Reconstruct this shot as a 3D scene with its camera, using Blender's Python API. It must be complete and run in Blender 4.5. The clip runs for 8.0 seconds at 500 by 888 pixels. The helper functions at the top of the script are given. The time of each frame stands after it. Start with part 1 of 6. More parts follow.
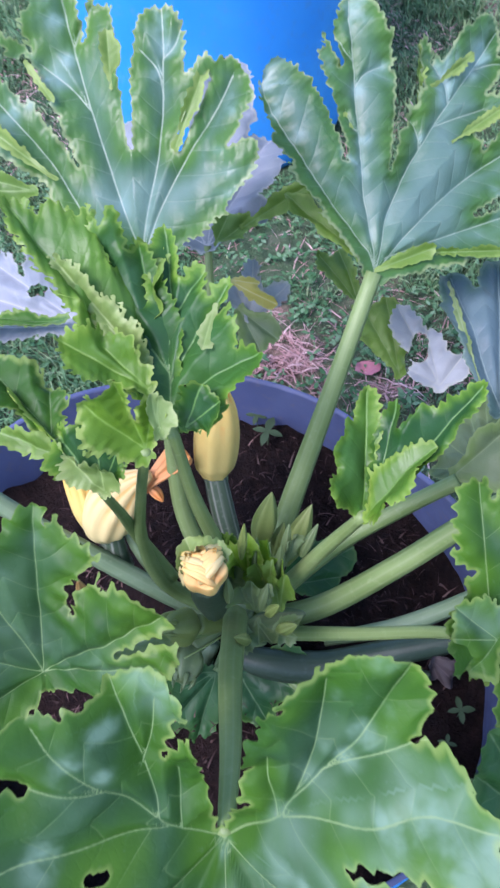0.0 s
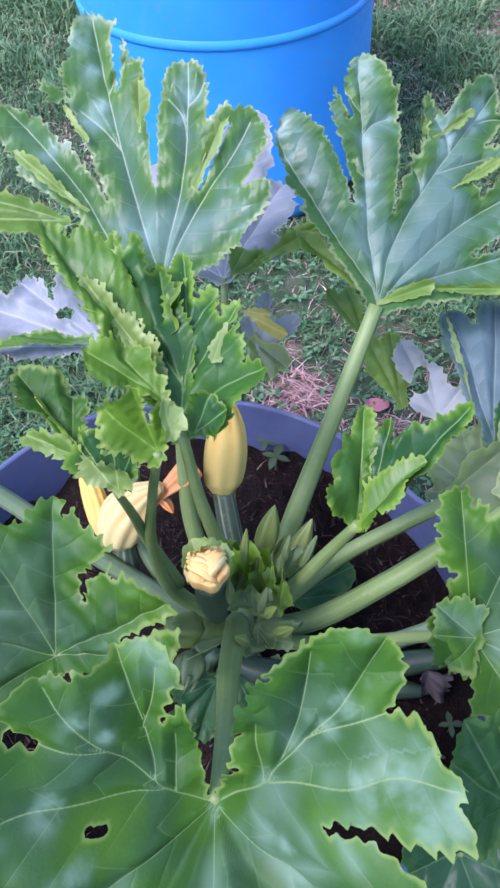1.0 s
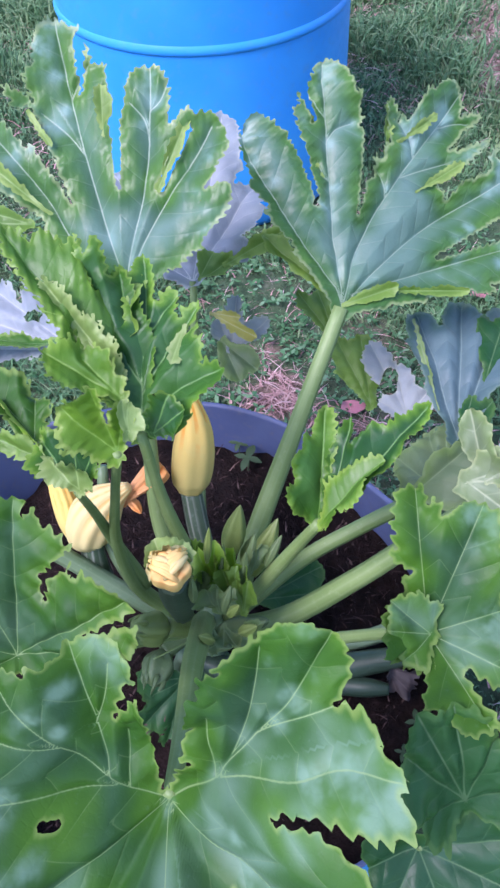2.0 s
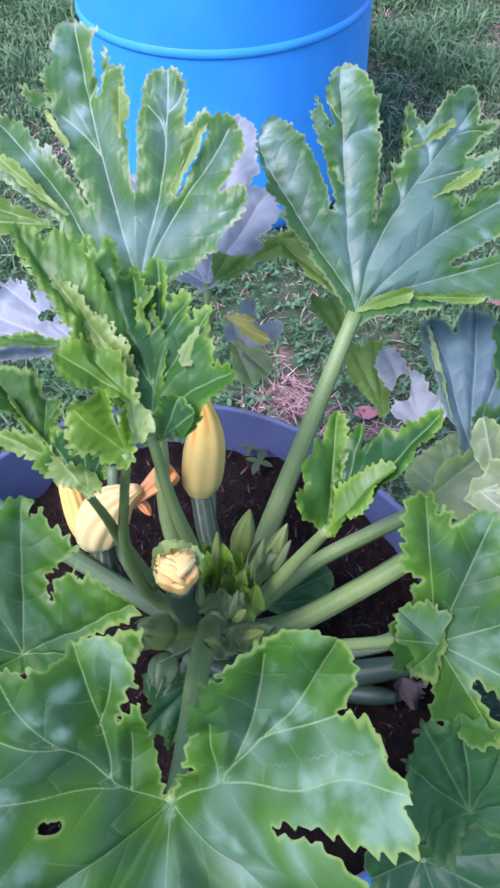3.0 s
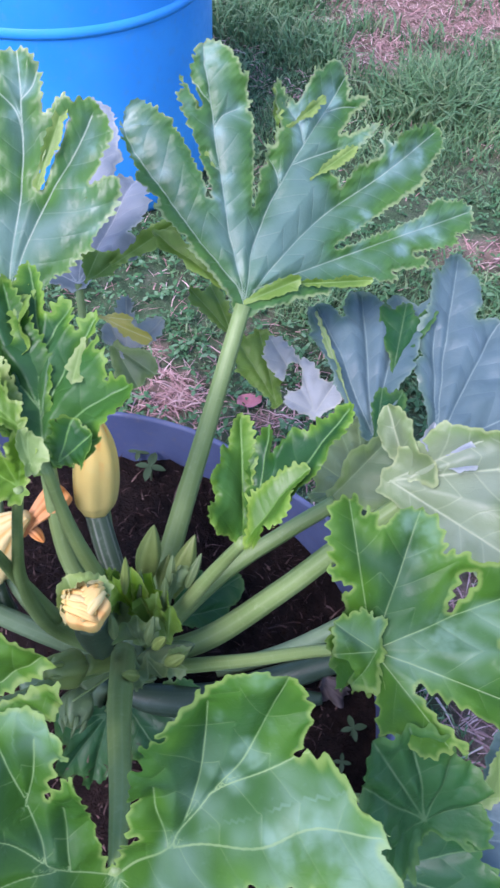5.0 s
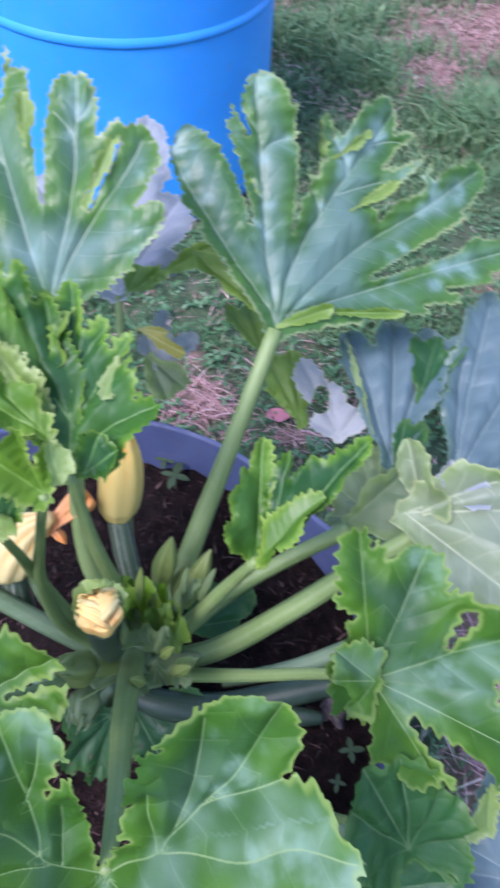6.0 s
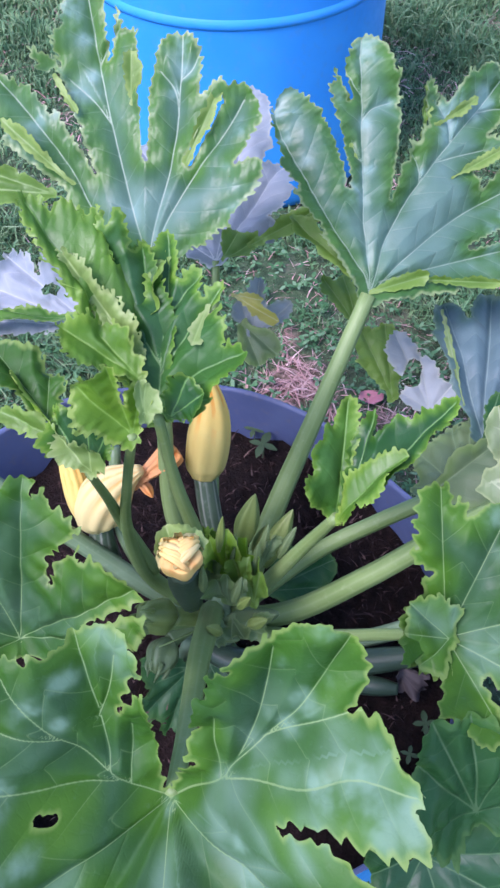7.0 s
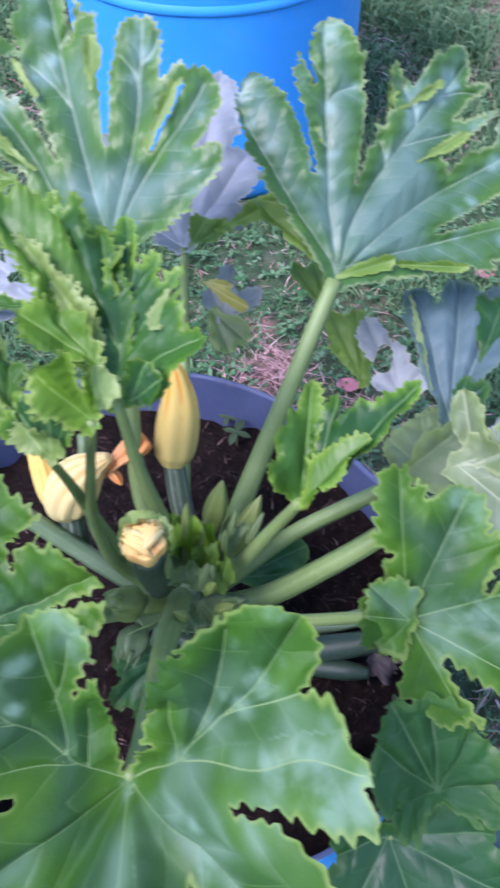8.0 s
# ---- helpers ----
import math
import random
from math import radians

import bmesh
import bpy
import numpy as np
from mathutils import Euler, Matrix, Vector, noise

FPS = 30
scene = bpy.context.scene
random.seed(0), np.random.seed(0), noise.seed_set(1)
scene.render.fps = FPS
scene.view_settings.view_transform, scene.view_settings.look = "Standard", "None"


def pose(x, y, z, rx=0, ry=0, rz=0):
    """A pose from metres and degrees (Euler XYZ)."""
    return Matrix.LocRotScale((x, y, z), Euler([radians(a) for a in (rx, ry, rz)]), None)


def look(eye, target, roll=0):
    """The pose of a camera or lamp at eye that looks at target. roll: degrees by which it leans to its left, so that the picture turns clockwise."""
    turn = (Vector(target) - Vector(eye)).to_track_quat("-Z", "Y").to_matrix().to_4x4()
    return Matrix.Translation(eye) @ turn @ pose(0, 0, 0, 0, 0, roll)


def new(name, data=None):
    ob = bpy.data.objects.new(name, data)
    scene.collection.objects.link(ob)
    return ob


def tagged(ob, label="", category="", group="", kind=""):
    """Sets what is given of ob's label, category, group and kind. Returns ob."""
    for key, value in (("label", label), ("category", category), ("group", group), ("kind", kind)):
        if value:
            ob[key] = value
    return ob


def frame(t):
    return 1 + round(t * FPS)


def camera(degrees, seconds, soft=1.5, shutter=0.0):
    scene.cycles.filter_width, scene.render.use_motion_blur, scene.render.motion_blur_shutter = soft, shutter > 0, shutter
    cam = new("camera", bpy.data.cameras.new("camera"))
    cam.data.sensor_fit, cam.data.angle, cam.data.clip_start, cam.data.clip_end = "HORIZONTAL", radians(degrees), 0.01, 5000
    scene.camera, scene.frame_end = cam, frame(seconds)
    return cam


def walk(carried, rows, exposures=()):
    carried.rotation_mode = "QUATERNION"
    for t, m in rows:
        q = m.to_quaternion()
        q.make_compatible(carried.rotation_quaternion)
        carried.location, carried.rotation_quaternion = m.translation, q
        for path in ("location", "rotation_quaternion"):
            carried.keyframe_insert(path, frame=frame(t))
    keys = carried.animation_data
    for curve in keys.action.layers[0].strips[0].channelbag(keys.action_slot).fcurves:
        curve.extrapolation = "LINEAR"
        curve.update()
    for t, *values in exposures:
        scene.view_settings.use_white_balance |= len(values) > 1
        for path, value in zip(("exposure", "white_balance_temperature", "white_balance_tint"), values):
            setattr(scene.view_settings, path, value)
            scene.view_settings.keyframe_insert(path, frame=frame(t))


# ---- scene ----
cam = camera(34.1, 8.0, 2.6, 0.5)
PATH = [
    (0, (-0.004, 0.064, 1.13), (-0.092, 1.256, -0.474), -4.4),
    (0.2, (0.004, 0.040, 1.140), (-0.104, 1.264, -0.438), -4.4),
    (0.5, (0.011, 0.023, 1.147), (-0.094, 1.281, -0.404), -3.4),
    (1, (0.009, 0.007, 1.154), (-0.12, 1.288, -0.377), -3.7),
    (1.2, (0.021, 0.002, 1.144), (-0.113, 1.277, -0.390), -4.0),
    (1.5, (0.035, -0.003, 1.143), (-0.08, 1.278, -0.388), -4.0),
    (1.7, (0.036, -0.002, 1.151), (-0.075, 1.285, -0.376), -3.6),
    (2.8, (0.030, 0.005, 1.161), (-0.080, 1.296, -0.363), -2.4),
    (3, (0.037, 0.003, 1.155), (-0.102, 1.296, -0.363), -3.1),
    (3.5, (0.046, 0.03, 1.144), (-0.037, 1.293, -0.403), -3.4),
    (3.8, (0.022, 0.058, 1.172), (0.007, 1.318, -0.381), -1.9),
    (4, (0.002, 0.064, 1.147), (0.037, 1.338, -0.393), -0.9),
    (4.2, (-0.007, 0.063, 1.138), (0.079, 1.321, -0.414), 0.0),
    (4.5, (-0.012, 0.061, 1.136), (0.144, 1.325, -0.406), 1.9),
    (4.7, (-0.003, 0.056, 1.129), (0.164, 1.314, -0.416), 1.6),
    (5.8, (0.016, 0.051, 1.152), (0.206, 1.305, -0.394), 5.6),
    (6, (0.016, 0.051, 1.158), (0.119, 1.318, -0.386), 4.0),
    (6.2, (0.009, 0.040, 1.154), (0.028, 1.325, -0.378), 3.1),
    (6.5, (0.01, 0.03, 1.145), (-0.064, 1.28, -0.414), 1.0),
    (7, (0.026, 0.018, 1.14), (-0.104, 1.276, -0.409), -1.4),
    (7.5, (0.028, 0.016, 1.141), (-0.117, 1.275, -0.407), -1.6),
    (7.8, (0.029, 0.015, 1.141), (-0.097, 1.261, -0.419), -0.8),
    (8, (0.049, 0.016, 1.136), (-0.057, 1.26, -0.427), -1.2),
]
walk(cam, [(t, look(eye, target, roll)) for t, eye, target, roll in PATH])

# ---- light ----
world = bpy.data.worlds.new("overcast_evening")
scene.world = world
world.use_nodes = True
wn = world.node_tree
wn.nodes.clear()
sky = wn.nodes.new("ShaderNodeTexSky")
sky.sky_type, sky.sun_disc = "NISHITA", False
sky.sun_elevation, sky.sun_rotation = radians(55), radians(224)
sky.air_density, sky.dust_density = 1.2, 1.0
wbg = wn.nodes.new("ShaderNodeBackground")
wbg.inputs["Strength"].default_value = 0.10
wout = wn.nodes.new("ShaderNodeOutputWorld")
wn.links.new(sky.outputs[0], wbg.inputs[0])
wn.links.new(wbg.outputs[0], wout.inputs[0])
sun_data = bpy.data.lights.new("sun", "SUN")
sun_data.energy, sun_data.angle, sun_data.color = 1.7, radians(28), (1.0, 0.90, 0.90)
sun = new("sun", sun_data)
sun.matrix_world = look((-1.95, -1.3, 3.9), (0, 0.6, 0))
scene.view_settings.exposure = 1.60
scene.view_settings.use_white_balance = True
scene.view_settings.white_balance_temperature = 5780
scene.view_settings.white_balance_tint = 28


# ---- materials ----
def material(name):
    m = bpy.data.materials.new(name)
    m.use_nodes = True
    m.node_tree.nodes.clear()
    return m, m.node_tree


def node(tree, kind, links=None):
    n = tree.nodes.new(kind)
    for key, out in (links or {}).items():
        tree.links.new(out, n.inputs[key])
    return n


def attribute(tree, name):
    n = tree.nodes.new("ShaderNodeAttribute")
    n.attribute_name = name
    return n.outputs["Fac"]


def noise_tex(tree, coord, scale, detail=4.0, rough=0.55):
    n = node(tree, "ShaderNodeTexNoise", {"Vector": coord})
    n.inputs["Scale"].default_value = scale
    n.inputs["Detail"].default_value = detail
    n.inputs["Roughness"].default_value = rough
    return n.outputs["Fac"]


def ramp(tree, fac, stops):
    n = node(tree, "ShaderNodeValToRGB", {"Fac": fac})
    while len(n.color_ramp.elements) < len(stops):
        n.color_ramp.elements.new(0.5)
    for e, (p, c) in zip(n.color_ramp.elements, stops):
        e.position = p
        e.color = (*c, 1) if len(c) == 3 else c
    return n.outputs["Color"]


def remap(tree, value, a, b, c=0.0, d=1.0, smooth=True):
    n = node(tree, "ShaderNodeMapRange", {"Value": value})
    n.interpolation_type = "SMOOTHSTEP" if smooth else "LINEAR"
    for key, v in (("From Min", a), ("From Max", b), ("To Min", c), ("To Max", d)):
        n.inputs[key].default_value = v
    return n.outputs[0]


def math_node(tree, op, a, b):
    n = tree.nodes.new("ShaderNodeMath")
    n.operation = op
    for k, v in enumerate((a, b)):
        if isinstance(v, (int, float)):
            n.inputs[k].default_value = v
        else:
            tree.links.new(v, n.inputs[k])
    return n.outputs[0]


def mix(tree, fac, a, b):
    n = tree.nodes.new("ShaderNodeMix")
    n.data_type = "RGBA"
    for sock, v in ((n.inputs[0], fac), (n.inputs[6], a), (n.inputs[7], b)):
        if isinstance(v, (int, float)):
            sock.default_value = v
        elif isinstance(v, tuple):
            sock.default_value = (*v, 1)
        else:
            tree.links.new(v, sock)
    return n.outputs[2]


def finish(tree, color, rough, height=None, strength=0.3, distance=0.002, through_light=0.0, spec=0.5):
    """Principled surface with relief; through_light: the share that shines through thin tissue."""
    p = tree.nodes.new("ShaderNodeBsdfPrincipled")
    if isinstance(color, tuple):
        p.inputs["Base Color"].default_value = (*color, 1)
    else:
        tree.links.new(color, p.inputs["Base Color"])
    if isinstance(rough, (int, float)):
        p.inputs["Roughness"].default_value = rough
    else:
        tree.links.new(rough, p.inputs["Roughness"])
    p.inputs["Specular IOR Level"].default_value = spec
    if height is not None:
        b = node(tree, "ShaderNodeBump", {"Height": height})
        b.inputs["Strength"].default_value = strength
        b.inputs["Distance"].default_value = distance
        tree.links.new(b.outputs[0], p.inputs["Normal"])
    out = tree.nodes.new("ShaderNodeOutputMaterial")
    if through_light:
        t = tree.nodes.new("ShaderNodeBsdfTranslucent")
        if isinstance(color, tuple):
            t.inputs[0].default_value = (*color, 1)
        else:
            tree.links.new(color, t.inputs[0])
        m = tree.nodes.new("ShaderNodeMixShader")
        m.inputs[0].default_value = through_light
        tree.links.new(p.outputs[0], m.inputs[1])
        tree.links.new(t.outputs[0], m.inputs[2])
        tree.links.new(m.outputs[0], out.inputs[0])
    else:
        tree.links.new(p.outputs[0], out.inputs[0])


def leaf_material(name, dark, light, edge, vein, silver, bloom, rough=0.45, vein_width=0.00045, blotch=0.5, side=0.12, through_light=0.2, wide=0.008, wide_mix=0.45, fresh=(0.16, 0.28, 0.04), gloss=0.5, rib=0.85, rim_width=0.003):
    """Squash leaf: green tissue, fresher and yellower towards the serrated margin, pale forked veins, a silvery bloom
    along them with sky sheen painted in.
    """
    m, t = material(name)
    obj = node(t, "ShaderNodeTexCoord").outputs["Object"]
    rnd = node(t, "ShaderNodeObjectInfo").outputs["Random"]
    shift = t.nodes.new("ShaderNodeVectorMath")
    shift.operation = "MULTIPLY_ADD"
    t.links.new(rnd, shift.inputs[0])
    shift.inputs[1].default_value = (7.0, 11.0, 5.0)
    t.links.new(obj, shift.inputs[2])
    geo = shift.outputs[0]
    av = math_node(t, "MAXIMUM", math_node(t, "ABSOLUTE", attribute(t, "vein"), 0.0), math_node(t, "SUBTRACT", math_node(t, "MULTIPLY", attribute(t, "away"), 0.5), 0.0008))
    ae = attribute(t, "edge")
    twig = attribute(t, "twig")
    n1 = noise_tex(t, geo, 7, 2)
    n2 = noise_tex(t, geo, 34, 4, 0.55)
    n3 = noise_tex(t, geo, 190, 4, 0.6)
    n4 = noise_tex(t, geo, 15, 3, 0.5)
    ab = math_node(t, "PINGPONG", twig, 0.012)
    fade = remap(t, twig, 0.012, 0.03)
    # tissue: broad drifts of two greens
    col = mix(t, remap(t, n1, 0.36, 0.62), dark, light)
    col = mix(t, math_node(t, "MULTIPLY", remap(t, n2, 0.45, 0.72), 0.3), col, dark)
    # fresher towards the margin, in a band of uneven width
    depth = math_node(t, "ADD", ae, math_node(t, "MULTIPLY", math_node(t, "SUBTRACT", n4, 0.5), 2.0 * wide))
    young = remap(t, depth, 1.5 * wide, 0.0)
    col = mix(t, math_node(t, "MULTIPLY", young, remap(t, noise_tex(t, geo, 11, 2), 0.38, 0.60, 0.3 * wide_mix, wide_mix)), col, fresh)
    # powdery bloom in the heart of the leaf, thickest beside the ribs, with sky sheen painted into it
    heart = remap(t, depth, 0.4 * wide, 2.2 * wide + 0.006)
    cloud = math_node(t, "MULTIPLY", math_node(t, "MULTIPLY", heart, remap(t, n1, 0.62, 0.38, 0.35, 1.0)), bloom)
    col = mix(t, cloud, col, silver)
    near = remap(t, math_node(t, "MINIMUM", av, math_node(t, "ADD", ab, 0.002)), 0.013, 0.0)
    patch = math_node(t, "MULTIPLY", remap(t, noise_tex(t, geo, 14, 2, 0.5), 0.52, 0.70), math_node(t, "ADD", math_node(t, "MULTIPLY", near, 0.7), 0.25))
    col = mix(t, math_node(t, "MULTIPLY", patch, blotch), col, tuple(min(1.0, 1.3 * c) for c in silver))
    # pale spots: silvery patches and painted sheen together
    sheen_spots = remap(t, math_node(t, "MULTIPLY", attribute(t, "silver_sheen"), remap(t, noise_tex(t, geo, 34, 3, 0.55), 0.34, 0.66, 0.2, 1.1)), 0.08, 1.0)
    col = mix(t, math_node(t, "MULTIPLY", sheen_spots, 0.54), col, tuple(1.55 * c for c in silver))
    # side veins, then the ribs
    twigs = math_node(t, "MULTIPLY", remap(t, ab, vein_width * 2.4, vein_width * 0.3), math_node(t, "MULTIPLY", fade, remap(t, ae, 0.002, 0.012)))
    col = mix(t, math_node(t, "MULTIPLY", twigs, side), col, vein)
    ribs = remap(t, av, vein_width * 2.2, vein_width * 0.6)
    col = mix(t, math_node(t, "MULTIPLY", ribs, remap(t, n2, 0.25, 0.6, 0.5 * rib, rib)), col, vein)
    rim = remap(t, math_node(t, "ADD", ae, math_node(t, "MULTIPLY", math_node(t, "SUBTRACT", n4, 0.5), 0.010)), rim_width, 0.0002)
    col = mix(t, math_node(t, "MULTIPLY", rim, 0.48), col, edge)
    col = mix(t, math_node(t, "MULTIPLY", remap(t, n3, 0.58, 0.8), 0.16), col, silver)
    # blistered tissue between a fine net of veinlets
    net = t.nodes.new("ShaderNodeTexVoronoi")
    net.feature = "DISTANCE_TO_EDGE"
    net.inputs["Scale"].default_value = 150
    t.links.new(geo, net.inputs["Vector"])
    mesh_line = remap(t, net.outputs["Distance"], 0.16, 0.0)
    hgt = math_node(t, "ADD", n2, math_node(t, "MULTIPLY", n3, 0.35))
    hgt = math_node(t, "SUBTRACT", hgt, math_node(t, "MULTIPLY", mesh_line, 0.10))
    hgt = math_node(t, "ADD", hgt, math_node(t, "MULTIPLY", remap(t, math_node(t, "MINIMUM", av, ab), 0.0, 0.0022), 0.22))
    finish(t, col, remap(t, n2, 0.3, 0.7, rough - 0.06, rough + 0.1), hgt, 0.35, 0.0018, through_light, gloss)
    return m


def stem_material(name, a, b, c, rough=0.45, stripe=0.16):
    """Ribbed stalk skin: lighter along the ribs, darker in the grooves, faint flecks."""
    m, t = material(name)
    geo = node(t, "ShaderNodeTexCoord").outputs["Object"]
    n1 = noise_tex(t, geo, 10, 3)
    n2 = noise_tex(t, geo, 150, 4)
    rib = attribute(t, "rib")
    col = mix(t, remap(t, n1, 0.35, 0.65), a, b)
    col = mix(t, math_node(t, "MULTIPLY", remap(t, rib, 0.45, 1.0), stripe), col, c)
    col = mix(t, math_node(t, "MULTIPLY", remap(t, n2, 0.55, 0.75), 0.25), col, c)
    finish(t, col, rough, n2, 0.35, 0.0012, 0.0, 0.45)
    return m


LEAF = leaf_material("leaf_green", (0.013, 0.068, 0.009), (0.030, 0.110, 0.012), (0.27, 0.38, 0.10), (0.24, 0.36, 0.15), (0.15, 0.25, 0.185), 0.32, 0.5, gloss=0.3, vein_width=0.00023, blotch=0.6, side=0.2, rib=0.62, through_light=0.2, wide=0.018, wide_mix=0.7, fresh=(0.078, 0.200, 0.014))
LEAF_TALL = leaf_material("leaf_bloomed", (0.036, 0.122, 0.030), (0.064, 0.172, 0.044), (0.42, 0.49, 0.24), (0.46, 0.55, 0.42), (0.185, 0.300, 0.275), 0.66, 0.42, vein_width=0.00040, blotch=0.9, side=0.10, rib=0.50, through_light=0.25, wide=0.013, wide_mix=0.8, fresh=(0.088, 0.215, 0.030))
# its dark heart holds the painted shade of the folded valley
LEAF_YOUNG = leaf_material("leaf_young", (0.014, 0.085, 0.012), (0.042, 0.150, 0.014), (0.25, 0.39, 0.07), (0.13, 0.29, 0.07), (0.08, 0.20, 0.10), 0.30, 0.46, vein_width=0.0004, blotch=0.15, side=0.12, through_light=0.3, wide=0.005, wide_mix=0.9, fresh=(0.125, 0.285, 0.020), rim_width=0.0019)
# brighter copy of LEAF_YOUNG: light put into the halves that tilt away
LEAF_YOUNG_LIT = leaf_material("leaf_young_lit", (0.040, 0.138, 0.010), (0.095, 0.232, 0.016), (0.28, 0.41, 0.08), (0.17, 0.33, 0.07), (0.10, 0.23, 0.09), 0.25, 0.46, vein_width=0.0004, blotch=0.15, side=0.12, through_light=0.3, wide=0.005, wide_mix=0.85, fresh=(0.185, 0.340, 0.035), rim_width=0.0019)
LEAF_FRESH = leaf_material("leaf_fresh", (0.072, 0.192, 0.008), (0.150, 0.300, 0.014), (0.36, 0.46, 0.12), (0.20, 0.36, 0.06), (0.16, 0.30, 0.08), 0.25, 0.48, vein_width=0.0004, side=0.12, blotch=0.1, through_light=0.3, wide=0.006, wide_mix=0.75, fresh=(0.235, 0.390, 0.060), rim_width=0.0019)
LEAF_LIME = leaf_material("leaf_rolled", (0.140, 0.245, 0.045), (0.215, 0.330, 0.085), (0.40, 0.48, 0.20), (0.28, 0.40, 0.13), (0.27, 0.37, 0.17), 0.3, 0.5, side=0.1, blotch=0.2, through_light=0.25, wide=0.005, wide_mix=0.6, fresh=(0.31, 0.42, 0.13))
LEAF_RIM = leaf_material("leaf_margin", (0.120, 0.230, 0.030), (0.190, 0.310, 0.060), (0.30, 0.40, 0.11), (0.22, 0.34, 0.09), (0.22, 0.34, 0.14), 0.4, 0.48, blotch=0.2, through_light=0.25, wide=0.004, wide_mix=0.4, fresh=(0.26, 0.38, 0.10))
# whiter than LEAF_PALE: light is put into the colour of shaded scraps
LEAF_BLEACHED_LIT = leaf_material("leaf_bleached_lit", (0.23, 0.275, 0.285), (0.33, 0.375, 0.39), (0.44, 0.47, 0.36), (0.40, 0.44, 0.41), (0.40, 0.44, 0.46), 0.4, 0.6, blotch=0.2, wide_mix=0.0)
LEAF_DRY = leaf_material("leaf_dried", (0.035, 0.027, 0.026), (0.075, 0.060, 0.058), (0.14, 0.115, 0.105), (0.13, 0.105, 0.10), (0.12, 0.10, 0.098), 0.4, 0.7, blotch=0.3, wide_mix=0.0)
LEAF_OLIVE = leaf_material("leaf_back_green", (0.075, 0.170, 0.015), (0.125, 0.235, 0.030), (0.24, 0.36, 0.08), (0.18, 0.30, 0.08), (0.18, 0.29, 0.10), 0.2, 0.5, blotch=0.1, wide_mix=0.5)
# darkened: shade on the crown's leaflets is put into this green
LEAF_SAGE = leaf_material("leaf_sage", (0.070, 0.125, 0.048), (0.115, 0.180, 0.072), (0.22, 0.30, 0.13), (0.16, 0.24, 0.11), (0.17, 0.24, 0.15), 0.4, 0.55, blotch=0.2)
# darker copy of LEAF: the shade on low leaves is put into the green
LEAF_DARK = leaf_material("leaf_shaded", (0.012, 0.072, 0.016), (0.028, 0.112, 0.026), (0.10, 0.20, 0.05), (0.10, 0.19, 0.08), (0.07, 0.14, 0.10), 0.22, 0.42, blotch=0.3, side=0.25, gloss=0.3, wide_mix=0.15)
LEAF_BLUE = leaf_material("leaf_mildewed", (0.050, 0.108, 0.105), (0.085, 0.150, 0.155), (0.20, 0.29, 0.20), (0.22, 0.31, 0.28), (0.19, 0.27, 0.29), 0.5, 0.45, blotch=0.3, side=0.1, wide_mix=0.2)
LEAF_PALE = leaf_material("leaf_underside", (0.165, 0.210, 0.232), (0.255, 0.305, 0.335), (0.40, 0.44, 0.38), (0.45, 0.49, 0.50), (0.42, 0.45, 0.50), 0.5, 0.6, vein_width=0.0004, blotch=0.3, side=0.2, wide_mix=0.0)
LEAF_WILT = leaf_material("leaf_wilted", (0.110, 0.175, 0.070), (0.195, 0.270, 0.130), (0.40, 0.46, 0.22), (0.34, 0.41, 0.25), (0.30, 0.36, 0.28), 0.5, 0.5, vein_width=0.0006, blotch=0.4, side=0.4)
LEAF_YELLOW = leaf_material("leaf_yellowed", (0.36, 0.34, 0.05), (0.46, 0.42, 0.09), (0.5, 0.48, 0.2), (0.5, 0.48, 0.2), (0.5, 0.48, 0.25), 0.2, 0.5, blotch=0.1, wide_mix=0.2)
STEM = stem_material("petiole_green", (0.138, 0.220, 0.064), (0.185, 0.272, 0.094), (0.30, 0.38, 0.20), 0.5)
# STEM again, darker: shade on the inner petioles is put into the colour
STEM_DARK = stem_material("petiole_shaded", (0.105, 0.175, 0.085), (0.150, 0.230, 0.125), (0.25, 0.33, 0.21), 0.5)
FRUIT = stem_material("fruit_skin", (0.055, 0.095, 0.055), (0.090, 0.135, 0.082), (0.40, 0.42, 0.37), 0.45, 0.55)
FRUIT_DARK = stem_material("fruit_skin_dark", (0.024, 0.050, 0.028), (0.042, 0.075, 0.045), (0.09, 0.13, 0.10))
BUD = stem_material("bud_green", (0.115, 0.170, 0.038), (0.160, 0.225, 0.058), (0.25, 0.31, 0.11))
# darkened too: the canopy's shade over the crown buds is in the colour
BUD_GREY = stem_material("bud_grey_green", (0.068, 0.115, 0.042), (0.105, 0.165, 0.062), (0.19, 0.25, 0.12))


def petal_material(name, a, b, c):
    m, t = material(name)
    geo = node(t, "ShaderNodeTexCoord").outputs["Object"]
    along = attribute(t, "along")
    rib = attribute(t, "rib")
    n2 = noise_tex(t, geo, 60, 4)
    col = mix(t, remap(t, along, 0.05, 0.75), a, b)
    streak = math_node(t, "MULTIPLY", math_node(t, "MULTIPLY", remap(t, rib, 0.36, 0.04), remap(t, along, 0.30, 0.58)), remap(t, noise_tex(t, geo, 30, 2), 0.36, 0.50))
    col = mix(t, math_node(t, "MULTIPLY", streak, 0.9), col, c)
    col = mix(t, math_node(t, "MULTIPLY", remap(t, n2, 0.45, 0.7), 0.3), col, a)
    finish(t, col, 0.55, n2, 0.3, 0.002, 0.18, 0.3)
    return m


PETAL = petal_material("petal_yellow", (0.68, 0.58, 0.20), (0.86, 0.60, 0.14), (0.82, 0.34, 0.03))
